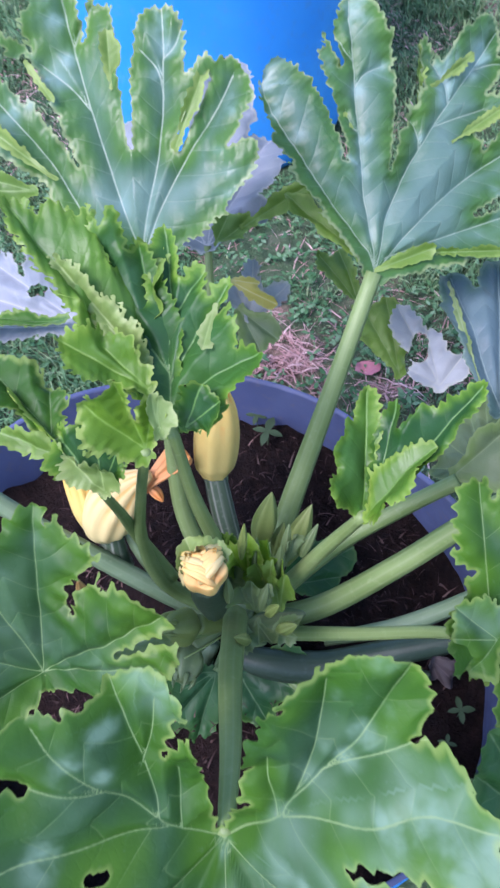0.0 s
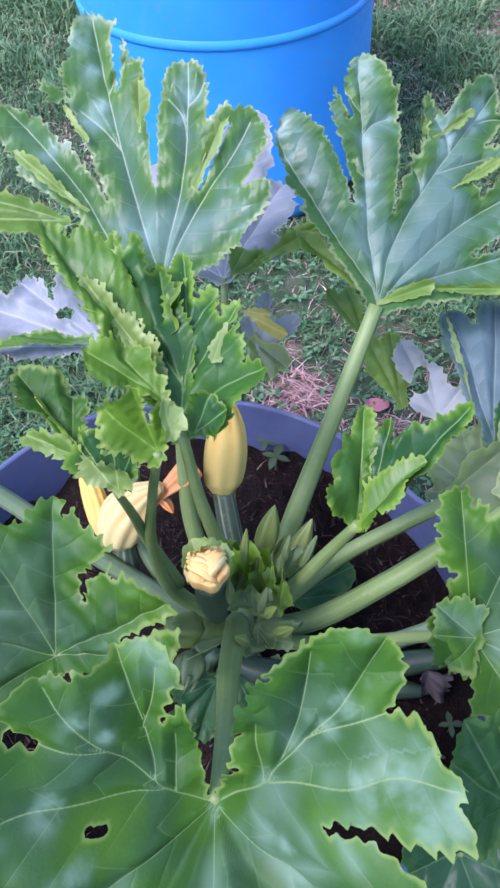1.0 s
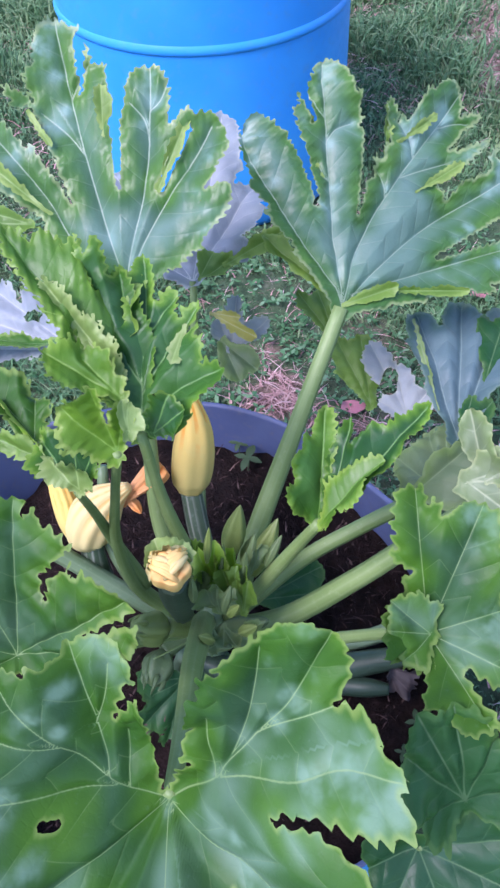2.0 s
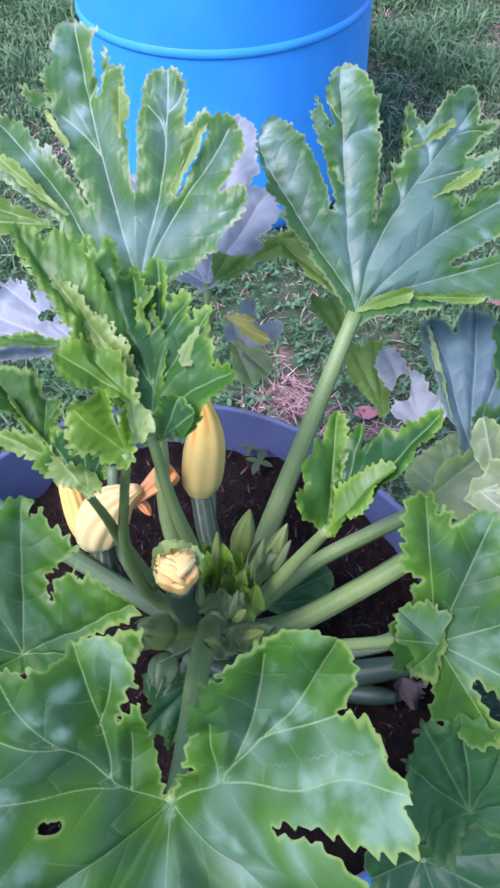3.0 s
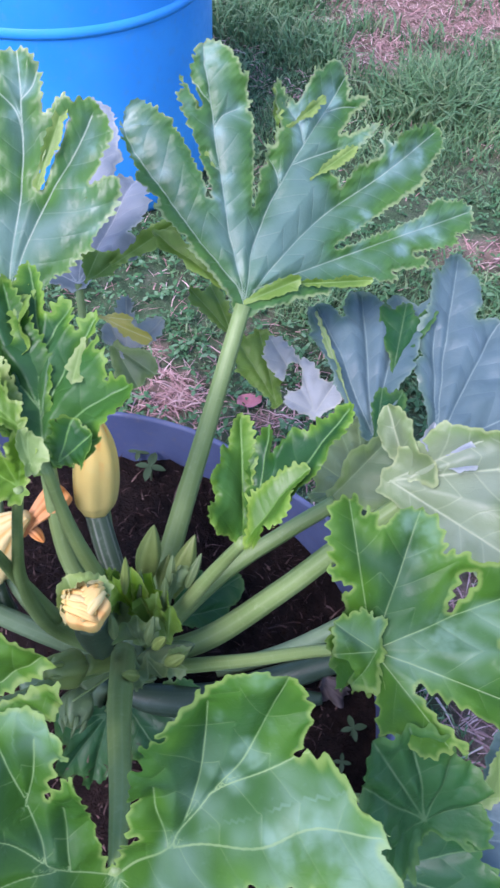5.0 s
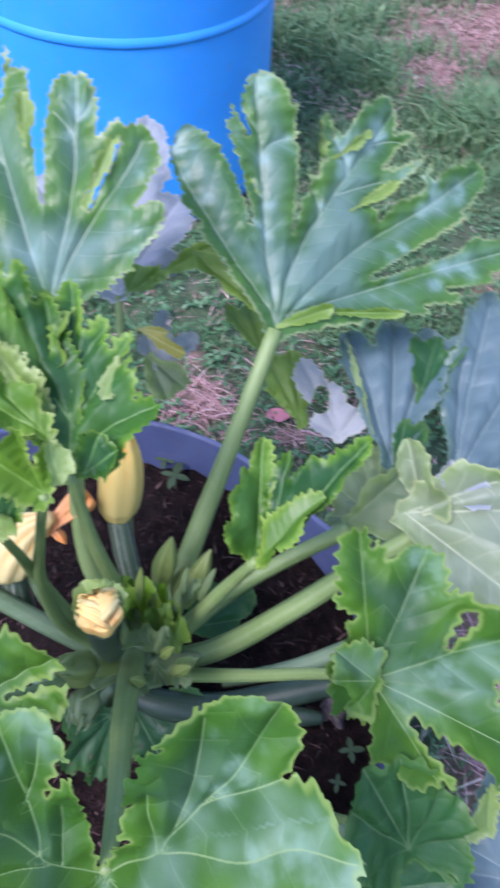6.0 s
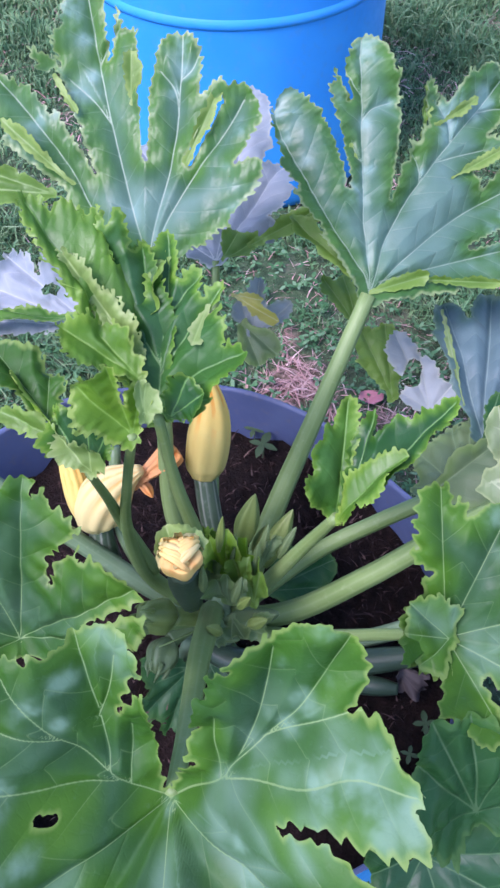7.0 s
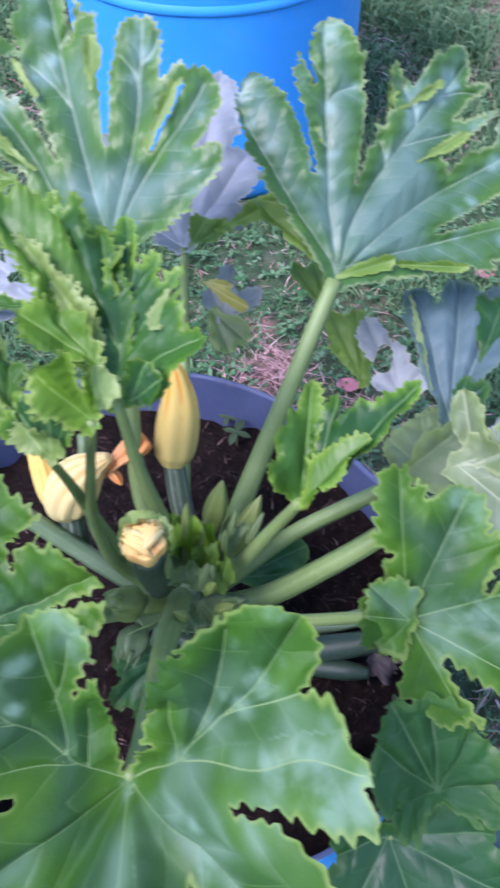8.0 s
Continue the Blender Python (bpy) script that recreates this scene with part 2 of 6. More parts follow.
PETAL_PALE = petal_material("petal_cream", (0.66, 0.59, 0.27), (0.74, 0.60, 0.27), (0.76, 0.45, 0.12))
PETAL_KNOT = petal_material("petal_knot", (0.90, 0.68, 0.24), (0.92, 0.60, 0.22), (0.86, 0.46, 0.14))
PETAL_ORANGE = petal_material("petal_orange", (0.80, 0.42, 0.20), (0.82, 0.36, 0.10), (0.78, 0.22, 0.03))
PETAL_BROWN = petal_material("petal_brown", (0.45, 0.30, 0.12), (0.50, 0.32, 0.10), (0.4, 0.2, 0.05))


def plastic_material(name, a, b, rough, scale=6.0, dirt=None):
    m, t = material(name)
    geo = node(t, "ShaderNodeTexCoord").outputs["Object"]
    n1 = noise_tex(t, geo, scale, 4)
    n2 = noise_tex(t, geo, 55, 5, 0.65)
    col = mix(t, remap(t, n1, 0.35, 0.7), a, b)
    if dirt:
        col = mix(t, math_node(t, "MULTIPLY", remap(t, n2, 0.5, 0.72), 0.6), col, dirt)
    r = remap(t, n2, 0.3, 0.7, rough - 0.06, rough + 0.1)
    finish(t, col, r, n2, 0.12, 0.002, 0.0, 0.4)
    return m


DRUM_BLUE = plastic_material("blue_polyethylene", (0.030, 0.285, 0.80), (0.050, 0.345, 0.86), 0.42, 3.0, (0.07, 0.29, 0.70))
# inside of the same blue plastic: dirt and painted shade turn it navy
TUB_BLUE = plastic_material("scuffed_shaded_plastic", (0.075, 0.100, 0.205), (0.105, 0.135, 0.255), 0.5, 9.0, (0.14, 0.145, 0.20))


def soil_material():
    m, t = material("potting_soil")
    geo = node(t, "ShaderNodeTexCoord").outputs["Object"]
    n1, n2, n3 = noise_tex(t, geo, 7, 4), noise_tex(t, geo, 45, 6, 0.7), noise_tex(t, geo, 220, 5, 0.7)
    col = ramp(t, n2, [(0.3, (0.009, 0.006, 0.006)), (0.55, (0.026, 0.015, 0.013)), (0.75, (0.065, 0.038, 0.032))])
    col = mix(t, math_node(t, "MULTIPLY", remap(t, n3, 0.62, 0.74), 0.5), col, (0.11, 0.075, 0.06))
    col = mix(t, math_node(t, "MULTIPLY", remap(t, n1, 0.3, 0.7), 0.4), col, (0.012, 0.008, 0.007))
    finish(t, col, 0.9, math_node(t, "ADD", n2, math_node(t, "MULTIPLY", n3, 0.6)), 1.0, 0.02, 0.0, 0.2)
    return m


SOIL = soil_material()


def ground_material():
    m, t = material("lawn_ground")
    geo = node(t, "ShaderNodeTexCoord").outputs["Object"]
    n1, n2, n3 = noise_tex(t, geo, 2.2, 4), noise_tex(t, geo, 22, 6, 0.7), noise_tex(t, geo, 120, 5, 0.7)
    col = ramp(t, n2, [(0.3, (0.032, 0.060, 0.030)), (0.52, (0.062, 0.112, 0.052)), (0.75, (0.12, 0.14, 0.09))])
    col = mix(t, math_node(t, "MULTIPLY", remap(t, n1, 0.5, 0.68), 0.4), col, (0.15, 0.145, 0.105))
    col = mix(t, math_node(t, "MULTIPLY", remap(t, n3, 0.55, 0.72), 0.3), col, (0.28, 0.22, 0.17))
    worn = math_node(t, "MULTIPLY", attribute(t, "worn"), remap(t, n3, 0.25, 0.6, 0.5, 1.0))
    col = mix(t, worn, col, mix(t, remap(t, n2, 0.35, 0.65), (0.15, 0.085, 0.072), (0.34, 0.225, 0.19)))
    finish(t, col, 0.92, math_node(t, "ADD", n2, n3), 0.9, 0.01, 0.0, 0.2)
    return m


GROUND = ground_material()


def strand_material(name, a, b, c, light=0.2):
    m, t = material(name)
    rnd = node(t, "ShaderNodeNewGeometry").outputs["Random Per Island"]
    col = ramp(t, rnd, [(0.0, a), (0.55, b), (1.0, c)])
    geo = node(t, "ShaderNodeTexCoord").outputs["Object"]
    col = mix(t, math_node(t, "MULTIPLY", remap(t, noise_tex(t, geo, 3, 3), 0.4, 0.65), 0.5), col, a)
    finish(t, col, 0.6, None, 0, 0, light, 0.3)
    return m


GRASS = strand_material("grass_blades", (0.076, 0.168, 0.078), (0.160, 0.318, 0.140), (0.31, 0.40, 0.21))
STRAW = strand_material("dry_straw", (0.33, 0.18, 0.165), (0.52, 0.32, 0.29), (0.72, 0.55, 0.50), 0.1)
CLOVER = strand_material("clover_leaves", (0.045, 0.13, 0.048), (0.090, 0.215, 0.085), (0.20, 0.33, 0.18))
MULCH = strand_material("soil_fibres", (0.030, 0.016, 0.012), (0.065, 0.034, 0.027), (0.16, 0.10, 0.085), 0.0)
SEEDLING = strand_material("seedling_green", (0.042, 0.085, 0.035), (0.07, 0.12, 0.06), (0.10, 0.16, 0.085))
PINK = stem_material("dry_pink_petal", (0.45, 0.17, 0.19), (0.55, 0.24, 0.25), (0.6, 0.32, 0.3))


# ---- building helpers ----
WHERE = {}


def mesh_of(name, verts, faces, mat, smooth=True, attrs=None):
    me = bpy.data.meshes.new(name)
    me.from_pydata([tuple(v) for v in verts], [], [tuple(int(i) for i in f) for f in faces])
    if smooth:
        me.polygons.foreach_set("use_smooth", [True] * len(me.polygons))
    for key, values in (attrs or {}).items():
        me.attributes.new(key, "FLOAT", "POINT").data.foreach_set("value", np.asarray(values, np.float32))
    me.materials.append(mat)
    me.update()
    return me


def thing(name, place, label, category, group="", kind=""):
    """An Empty at the base of a thing made of parts."""
    ob = new(name)
    ob.empty_display_size = 0.05
    ob.location = place
    WHERE[ob] = Matrix.Translation(place)
    return tagged(ob, label, category, group, kind)


def part(name, me, parent, label="", at=None):
    """A mesh object under a thing or a part; the mesh is given in the space of the pose at (the world's when left out)."""
    ob = new(name, me)
    m = at or Matrix.Identity(4)
    WHERE[ob] = m
    if parent is not None:
        ob.parent = parent
        ob.matrix_parent_inverse = WHERE[parent].inverted()
    ob.matrix_basis = m
    return tagged(ob, label)


def spline(points, n):
    """Catmull-Rom through rows of numbers."""
    p = np.asarray(points, float)
    p = np.vstack([2 * p[0] - p[1], p, 2 * p[-1] - p[-2]])
    out = []
    for k in range(1, len(p) - 2):
        for u in np.linspace(0, 1, n, endpoint=False):
            a, b, c, d = p[k - 1 : k + 3]
            out.append(0.5 * (2 * b + (c - a) * u + (2 * a - 5 * b + 4 * c - d) * u * u + (3 * b - a - 3 * c + d) * u ** 3))
    out.append(p[-2])
    return np.array(out)


def tube(points, sides=14, ridges=5, ridge=0.05, steps=7, flat=1.0, twist=0.0):
    """A closed stalk through rows of x, y, z, radius, with shallow lengthwise ridges. Gives vertices, faces and the two surface coordinates."""
    p = spline(points, steps)
    c, r = p[:, :3], np.maximum(p[:, 3], 0.0004)
    t = np.gradient(c, axis=0)
    t /= np.linalg.norm(t, axis=1)[:, None]
    side = np.cross(t[0], (0.13, 0.31, 0.94))
    verts, along, rib = [], [], []
    for k in range(len(c)):
        side = side - t[k] * (side @ t[k])
        side /= np.linalg.norm(side)
        up = np.cross(t[k], side)
        for j in range(sides):
            a = 2 * math.pi * j / sides
            w = math.cos(ridges * a + twist * k / len(c))
            rr = r[k] * (1 + ridge * w)
            verts.append(c[k] + rr * (math.cos(a) * side + flat * math.sin(a) * up))
            along.append(k / (len(c) - 1))
            rib.append(0.5 + 0.5 * w)
    faces = [(k * sides + j, k * sides + (j + 1) % sides, (k + 1) * sides + (j + 1) % sides, (k + 1) * sides + j) for k in range(len(c) - 1) for j in range(sides)]
    n = len(verts)
    verts += [c[0], c[-1]]
    along += [0, 1]
    rib += [0.5, 0.5]
    faces += [(n, (j + 1) % sides, j) for j in range(sides)]
    faces += [(n + 1, n - sides + j, n - sides + (j + 1) % sides) for j in range(sides)]
    return verts, faces, {"along": along, "rib": rib}


def stalk(name, points, mat, parent, label="", **shape):
    v, f, a = tube(points, **shape)
    return part(name, mesh_of(name, v, f, mat, True, a), parent, label)


def wave(p, scale, rng):
    """Smooth cheap noise over rows of two coordinates, about -1 to 1."""
    out = np.zeros(len(p))
    for k in range(5):
        d = rng.normal(size=2)
        out += np.sin(p @ d * scale * (0.6 + 0.35 * k) + rng.uniform(0, 6.28))
    return out / 3


def segment_distance(p, a, b):
    d = b - a
    u = np.clip(((p - a) @ d) / (d @ d), 0, 1)
    return np.linalg.norm(p - a - u[:, None] * d, axis=1), u


def blade(name, lobes, mat, web=0.45, ear=28, teeth=0.0055, pitch=0.014, cut=0.32, ruffle=0.004, fold=0.12, curl=0.0, lobules=(), slits=(), spikes=(), notch=0.0, seed=1, step=0.0024, swell=0.55, bow=1.6, drape=0.0, puff=0.005, hump=0.0045, quilt=0.0016, jag=0.0018, jag_pitch=0.009, silver_sheen=(), veins=(), grain=1.0, inset=0.0):
    """A palmate squash leaf in its own plane, base at the origin, ribs along its lobes. Each lobe: degrees off the main axis, length,
    half width, height of its tip over the plane, and a 0 where it has no rib of its own. veins: forked ribs as lines of points, in place of the lobes' own. lobules: side lobes from one point to another, with a half width; spikes: tips of single teeth; slits: cuts from one point to another with their half widths. web: how far the tissue joins the lobes; ear: how far it goes round past the outer lobes."""
    rng = np.random.RandomState(seed)
    lobes = sorted(lobes)
    ang = np.radians([l[0] for l in lobes])
    length, half, lift = (np.array([l[k] for l in lobes]) for k in (1, 2, 3))
    dirs = np.stack([np.sin(ang), np.cos(ang)], 1)
    tips = dirs * length[:, None]
    lo, hi = np.minimum(tips.min(0), 0) - half.max() - 0.02, np.maximum(tips.max(0), 0) + half.max() + 0.02
    nx, ny = (np.ceil((hi - lo) / step)).astype(int) + 1
    gx, gy = np.meshgrid(lo[0] + step * np.arange(nx), lo[1] + step * np.arange(ny), indexing="ij")
    phase = rng.uniform(0, 1, (len(lobes), 2))
    wob = [rng.randint(1 << 30) for _ in range(3)]

    def field(p, cuts=True):
        big, small = wave(p, 60, np.random.RandomState(wob[0])), wave(p, 260, np.random.RandomState(wob[1]))
        out = np.full(len(p), -1.0)
        for k in range(len(lobes)):
            s = (p @ dirs[k]) / length[k]
            lat = p[:, 0] * dirs[k][1] - p[:, 1] * dirs[k][0]
            right = (lat > 0).astype(float)
            sc = np.clip(s, 0, 1)
            rise = 0.34 + 0.66 * np.clip(sc / swell, 0, 1) ** 1.3
            fall = np.sqrt(np.clip(1 - (np.clip((sc - swell) / (1 - swell), 0, 1)) ** 2.4, 0, 1))
            ph = np.where(right > 0, phase[k][0], phase[k][1])
            saw = ((s * length[k] - 0.85 * np.abs(lat)) / pitch + ph + 0.12 * big) % 1.0
            lob = (sc * length[k] / (pitch * 4.3) + ph * 3 + 0.2 * big) % 1.0
            w = half[k] * rise * fall * (1 + cut * (lob - 0.55))
            out = np.maximum(out, np.minimum(w - np.abs(lat), np.minimum((1.0 - s) * length[k], s * length[k] + 0.004)) + teeth * (saw - 0.65) * np.clip(3 * sc, 0, 1))
        for ax, ay, bx, by, w in lobules:
            d = np.array((bx - ax, by - ay))
            n = math.hypot(*d)
            q = p - (ax, ay)
            u, lat = (q @ d) / (n * n), (q[:, 0] * d[1] - q[:, 1] * d[0]) / n
            saw = ((u * n - 0.85 * np.abs(lat)) / pitch + 0.12 * big + np.where(lat > 0, 0.2, 0.7)) % 1.0
            shape = w * np.sqrt(np.clip(1 - np.clip(u, 0, 1) ** 2.2, 0, 1))
            out = np.maximum(out, np.minimum(shape - np.abs(lat), np.minimum((1 - u) * n, u * n + 0.3 * w)) + teeth * (saw - 0.65))
        r = np.hypot(p[:, 0], p[:, 1])
        th = np.arctan2(p[:, 0], p[:, 1])
        reach = np.interp(th, ang, length)
        for k in range(len(ang) - 1):
            u = np.clip((th - ang[k]) / (ang[k + 1] - ang[k]), 0, 1)
            reach = reach * (1 - 0.25 * np.sin(np.pi * u) ** 2)
        e = radians(ear)
        past = np.maximum(ang[0] - th, th - ang[-1])
        reach = reach * np.sqrt(np.clip(1 - (np.clip(past, 0, None) / e) ** 2, 0, 1))
        saw = (th * 0.16 / pitch + 0.5 * big) % 1.0
        out = np.maximum(out, np.where(past < e, reach * web + 0.6 * teeth * (saw - 0.5) - r, -1))
        if notch:
            # one run of forward teeth along the whole margin
            saw = ((np.abs(th) * 0.15 + 0.55 * r) / pitch + 0.35 * big) % 1.0
            out = out + notch * (np.where(saw < 0.72, saw / 0.72, (1 - saw) / 0.28) - 0.62)
        for bx, by in spikes:
            n = math.hypot(bx, by)
            d = np.array((bx, by)) / n
            u, lat = (p @ d - n + 0.022) / 0.022, p[:, 0] * d[1] - p[:, 1] * d[0]
            shape = 0.014 * (1 - u)
            out = np.maximum(out, np.minimum(shape - np.abs(lat), u * 0.022 + 0.002))
        out = out + grain * (0.0022 * big + 0.0010 * small) - inset
        for ax, ay, bx, by, wa, wb in slits if cuts else ():
            d, u = segment_distance(p, np.array((ax, ay)), np.array((bx, by)))
            saw = (u * math.hypot(bx - ax, by - ay) / pitch + 0.5 * big + 0.3) % 1.0
            out = np.minimum(out, d - wa - (wb - wa) * u + 0.2 * teeth * (saw - 0.4) + 0.0006 * big + 0.0005 * small)
        return out

    p = np.stack([gx.ravel(), gy.ravel()], 1)
    f = field(p)
    # a gap closed in by tissue is filled, unless it was torn
    whole = field(p, False).reshape(nx, ny) > 0
    outer = np.zeros((nx, ny), bool)
    outer[0], outer[-1], outer[:, 0], outer[:, -1] = True, True, True, True
    while True:
        wider = outer.copy()
        wider[1:] |= outer[:-1]
        wider[:-1] |= outer[1:]
        wider[:, 1:] |= outer[:, :-1]
        wider[:, :-1] |= outer[:, 1:]
        wider &= ~whole
        wider |= outer
        if (wider == outer).all():
            break
        outer = wider
    filled = (~whole & ~outer).ravel()
    torn = np.ones(len(p), bool)
    for ax, ay, bx, by, wa, wb in slits:
        d, u = segment_distance(p, np.array((ax, ay)), np.array((bx, by)))
        torn &= d > wa + (wb - wa) * u
    filled &= torn
    f[filled] = 0.002
    F = f.reshape(nx, ny)
    inside = (F > 0).astype(int)
    count = inside[:-1, :-1] + inside[1:, :-1] + inside[:-1, 1:] + inside[1:, 1:]
    idx = np.arange(nx * ny).reshape(nx, ny)
    quads = np.stack([idx[:-1, :-1], idx[1:, :-1], idx[1:, 1:], idx[:-1, 1:]], -1)[count >= 2]
    # keep the one connected sheet, drop loose specks
    tag = np.arange(nx * ny)
    for _ in range(400):
        low = tag[quads].min(1)
        fresh = tag.copy()
        for c in range(4):
            np.minimum.at(fresh, quads[:, c], low)
        if (fresh == tag).all():
            break
        tag = fresh[fresh]
    names, counts = np.unique(tag[quads[:, 0]], return_counts=True)
    quads = quads[tag[quads[:, 0]] == names[counts.argmax()]]
    used = np.unique(quads)
    back = np.full(nx * ny, -1)
    back[used] = np.arange(len(used))
    quads = back[quads]
    p, f, filled = p[used], f[used], filled[used]
    for _ in range(3):
        out = (f < 0) & ~filled
        q = p[out]
        if not len(q):
            break
        h = step * 0.4
        gxx = (field(q + (h, 0)) - field(q - (h, 0))) / (2 * h)
        gyy = (field(q + (0, h)) - field(q - (0, h))) / (2 * h)
        g2 = np.maximum(gxx ** 2 + gyy ** 2, 0.3)
        move = np.clip(-f[out] / g2, 0, 0.8 * step)
        p[out] = q + np.stack([gxx * move, gyy * move], 1)
        f = field(p)
    # teeth: the outline is walked round and pushed out to points that lean towards the tips of the lobes
    ahead = {}
    heads = np.concatenate([quads[:, [0, 1]], quads[:, [1, 2]], quads[:, [2, 3]], quads[:, [3, 0]]])
    keys = heads[:, 0].astype(np.int64) * len(p) + heads[:, 1]
    turned = heads[:, 1].astype(np.int64) * len(p) + heads[:, 0]
    for a, b in heads[~np.isin(keys, turned)]:
        ahead[int(a)] = int(b)
    moved, left = p.copy(), set(ahead)
    while left:
        at = min(left)
        loop = []
        while at in left:
            left.discard(at)
            loop.append(at)
            at = ahead.get(at, -1)
        if len(loop) < 12:
            continue
        q = p[loop]
        q = 0.2 * np.roll(q, 1, 0) + 0.6 * q + 0.2 * np.roll(q, -1, 0)
        way = np.roll(q, -2, 0) - np.roll(q, 2, 0)
        way /= np.maximum(np.linalg.norm(way, axis=1), 1e-6)[:, None]
        run = np.concatenate([[0], np.cumsum(np.linalg.norm(np.diff(q, axis=0), axis=1))])
        out_r = np.convolve(np.pad((q * way).sum(1), 4, mode="edge"), np.ones(9) / 9, "valid") > 0
        u = (run / jag_pitch + 0.35 * wave(q, 70, np.random.RandomState(seed + 300))) % 1.0
        peak = np.where(out_r, 0.72, 0.28)
        tri = np.where(u < peak, u / peak, (1 - u) / (1 - peak))
        size = np.clip(0.85 + 0.5 * wave(q, 45, np.random.RandomState(seed + 301)), 0.25, 1.5)
        moved[loop] = q + np.stack([way[:, 1], -way[:, 0]], 1) * (jag * size * (tri ** 1.25 - 0.32))[:, None]
    p = moved
    # true distance from the margin
    pairs = np.sort(np.concatenate([quads[:, [0, 1]], quads[:, [1, 2]], quads[:, [2, 3]], quads[:, [3, 0]]]), axis=1)
    code, times = np.unique(pairs[:, 0].astype(np.int64) * len(p) + pairs[:, 1], return_counts=True)
    rim_at = np.unique(np.concatenate([code[times == 1] // len(p), code[times == 1] % len(p)]))
    rim_p, pf = p[rim_at].astype(np.float32), p.astype(np.float32)
    f = np.empty(len(p))
    for k in range(0, len(p), 1500):
        d2 = (pf[k : k + 1500, None, 0] - rim_p[None, :, 0]) ** 2 + (pf[k : k + 1500, None, 1] - rim_p[None, :, 1]) ** 2
        f[k : k + 1500] = np.sqrt(d2.min(1))
    # veins: one rib a lobe, signed in turn so that it runs on smoothly between them; side veins leave it forwards
    ribs = [k for k in range(len(lobes)) if len(lobes[k]) < 5]
    vein, away, twig = np.full(len(p), 1.0), np.full(len(p), 1.0), np.zeros(len(p))
    for n, k in enumerate(() if veins else ribs):
        lat = p[:, 0] * dirs[k][1] - p[:, 1] * dirs[k][0]
        s = p @ dirs[k]
        d = np.hypot(lat, np.maximum(-s, 0) + np.maximum(s - 0.97 * length[k], 0))
        mine = d < away
        away = np.where(mine, d, away)
        vein = np.where(mine, np.where(lat * (-1) ** n > 0, d, -d), vein)
        twig = np.where(mine, s - 0.75 * np.abs(lat) - 2.2 * lat ** 2, twig)
    for line in veins:
        rows = spline(line, 5 * len(line))
        start = float(np.hypot(*rows[0]))
        for a, b in zip(rows[:-1], rows[1:]):
            d, u = segment_distance(p, a, b)
            n = float(np.linalg.norm(b - a))
            lat = ((p[:, 0] - a[0]) * (b[1] - a[1]) - (p[:, 1] - a[1]) * (b[0] - a[0])) / n
            s = start + ((p - a) @ (b - a)) / n
            start += n
            mine = d < away
            away = np.where(mine, d, away)
            vein = np.where(mine, np.where(lat > 0, d, -d), vein)
            twig = np.where(mine, s - 0.75 * np.abs(lat) - 2.2 * lat ** 2, twig)
    twig = twig + 0.0045 * wave(p, 32, np.random.RandomState(wob[2] + 2))
    # height: the lobes' tips, valleys along the ribs, a waved margin
    r, th = np.hypot(p[:, 0], p[:, 1]), np.arctan2(p[:, 0], p[:, 1])
    wgt = np.exp(-((th[:, None] - ang[None]) / radians(17)) ** 2) + 1e-9
    wgt /= wgt.sum(1)[:, None]
    rho = np.clip(r[:, None] / length[None], 0, 1.3)
    z = (wgt * lift[None] * rho ** bow).sum(1)
    z += fold * np.minimum(away, 0.035) * np.clip(r / 0.03, 0, 1)
    z += puff * (1 - np.exp(-away / 0.010)) * np.clip(r / 0.03, 0, 1)
    between = np.abs(((twig / 0.012) + 1) % 2 - 1)
    z += quilt * np.sqrt(np.clip(between, 0, 1)) * np.clip(away / 0.006, 0, 1) * np.clip((twig - 0.012) / 0.015, 0, 1) * np.clip(f / 0.006, 0.3, 1)
    rim = np.exp(-f / min(0.012, 0.40 * f.max()))
    z += ruffle * rim * (wave(p, 80, np.random.RandomState(wob[2])) + 0.25 * wave(p, 240, np.random.RandomState(wob[2] + 1))) + curl * rim
    z += hump * wave(p, 26, rng) * np.clip(r / 0.05, 0, 1) + 0.0014 * wave(p, 85, rng) - drape * r ** 2
    # where silvery patches and painted sheen whiten the blade
    white = np.zeros(len(p))
    for x, y, size in silver_sheen:
        white = np.maximum(white, np.exp(-((p[:, 0] - x) ** 2 + (p[:, 1] - y) ** 2) / size ** 2))
    verts = np.column_stack([p, z])
    return mesh_of(name, verts, quads, mat, True, {"vein": vein, "away": away, "twig": twig, "edge": f, "silver_sheen": white})


def leaf(plant, base, turn, lobes, mat, label="", petiole=(), stem=None, name="leaf", **shape):
    m = pose(*base, *turn)
    ob = part(name, blade(name, lobes, mat, **shape), plant, label, m)
    if petiole:
        stalk("petiole", petiole, stem or STEM, ob, "", sides=18, ridges=9, ridge=0.035)
    return ob


# ---- the large structure ----
TUB, TUB_R, RIM, SOIL_Z = (-0.088, 0.462), 0.314, 0.352, 0.262


def tub_bulge(a):
    """How far the tub stands out of round, by the angle round it; fitted to the camera's view of its rim."""
    return -0.0178 * math.cos(a) -0.0143 * math.sin(a) +0.0027 * math.cos(2 * a) -0.0222 * math.sin(2 * a) + 0.003 * math.sin(7 * a)



DRUM, DRUM_R = (-0.175, 1.955), 0.330


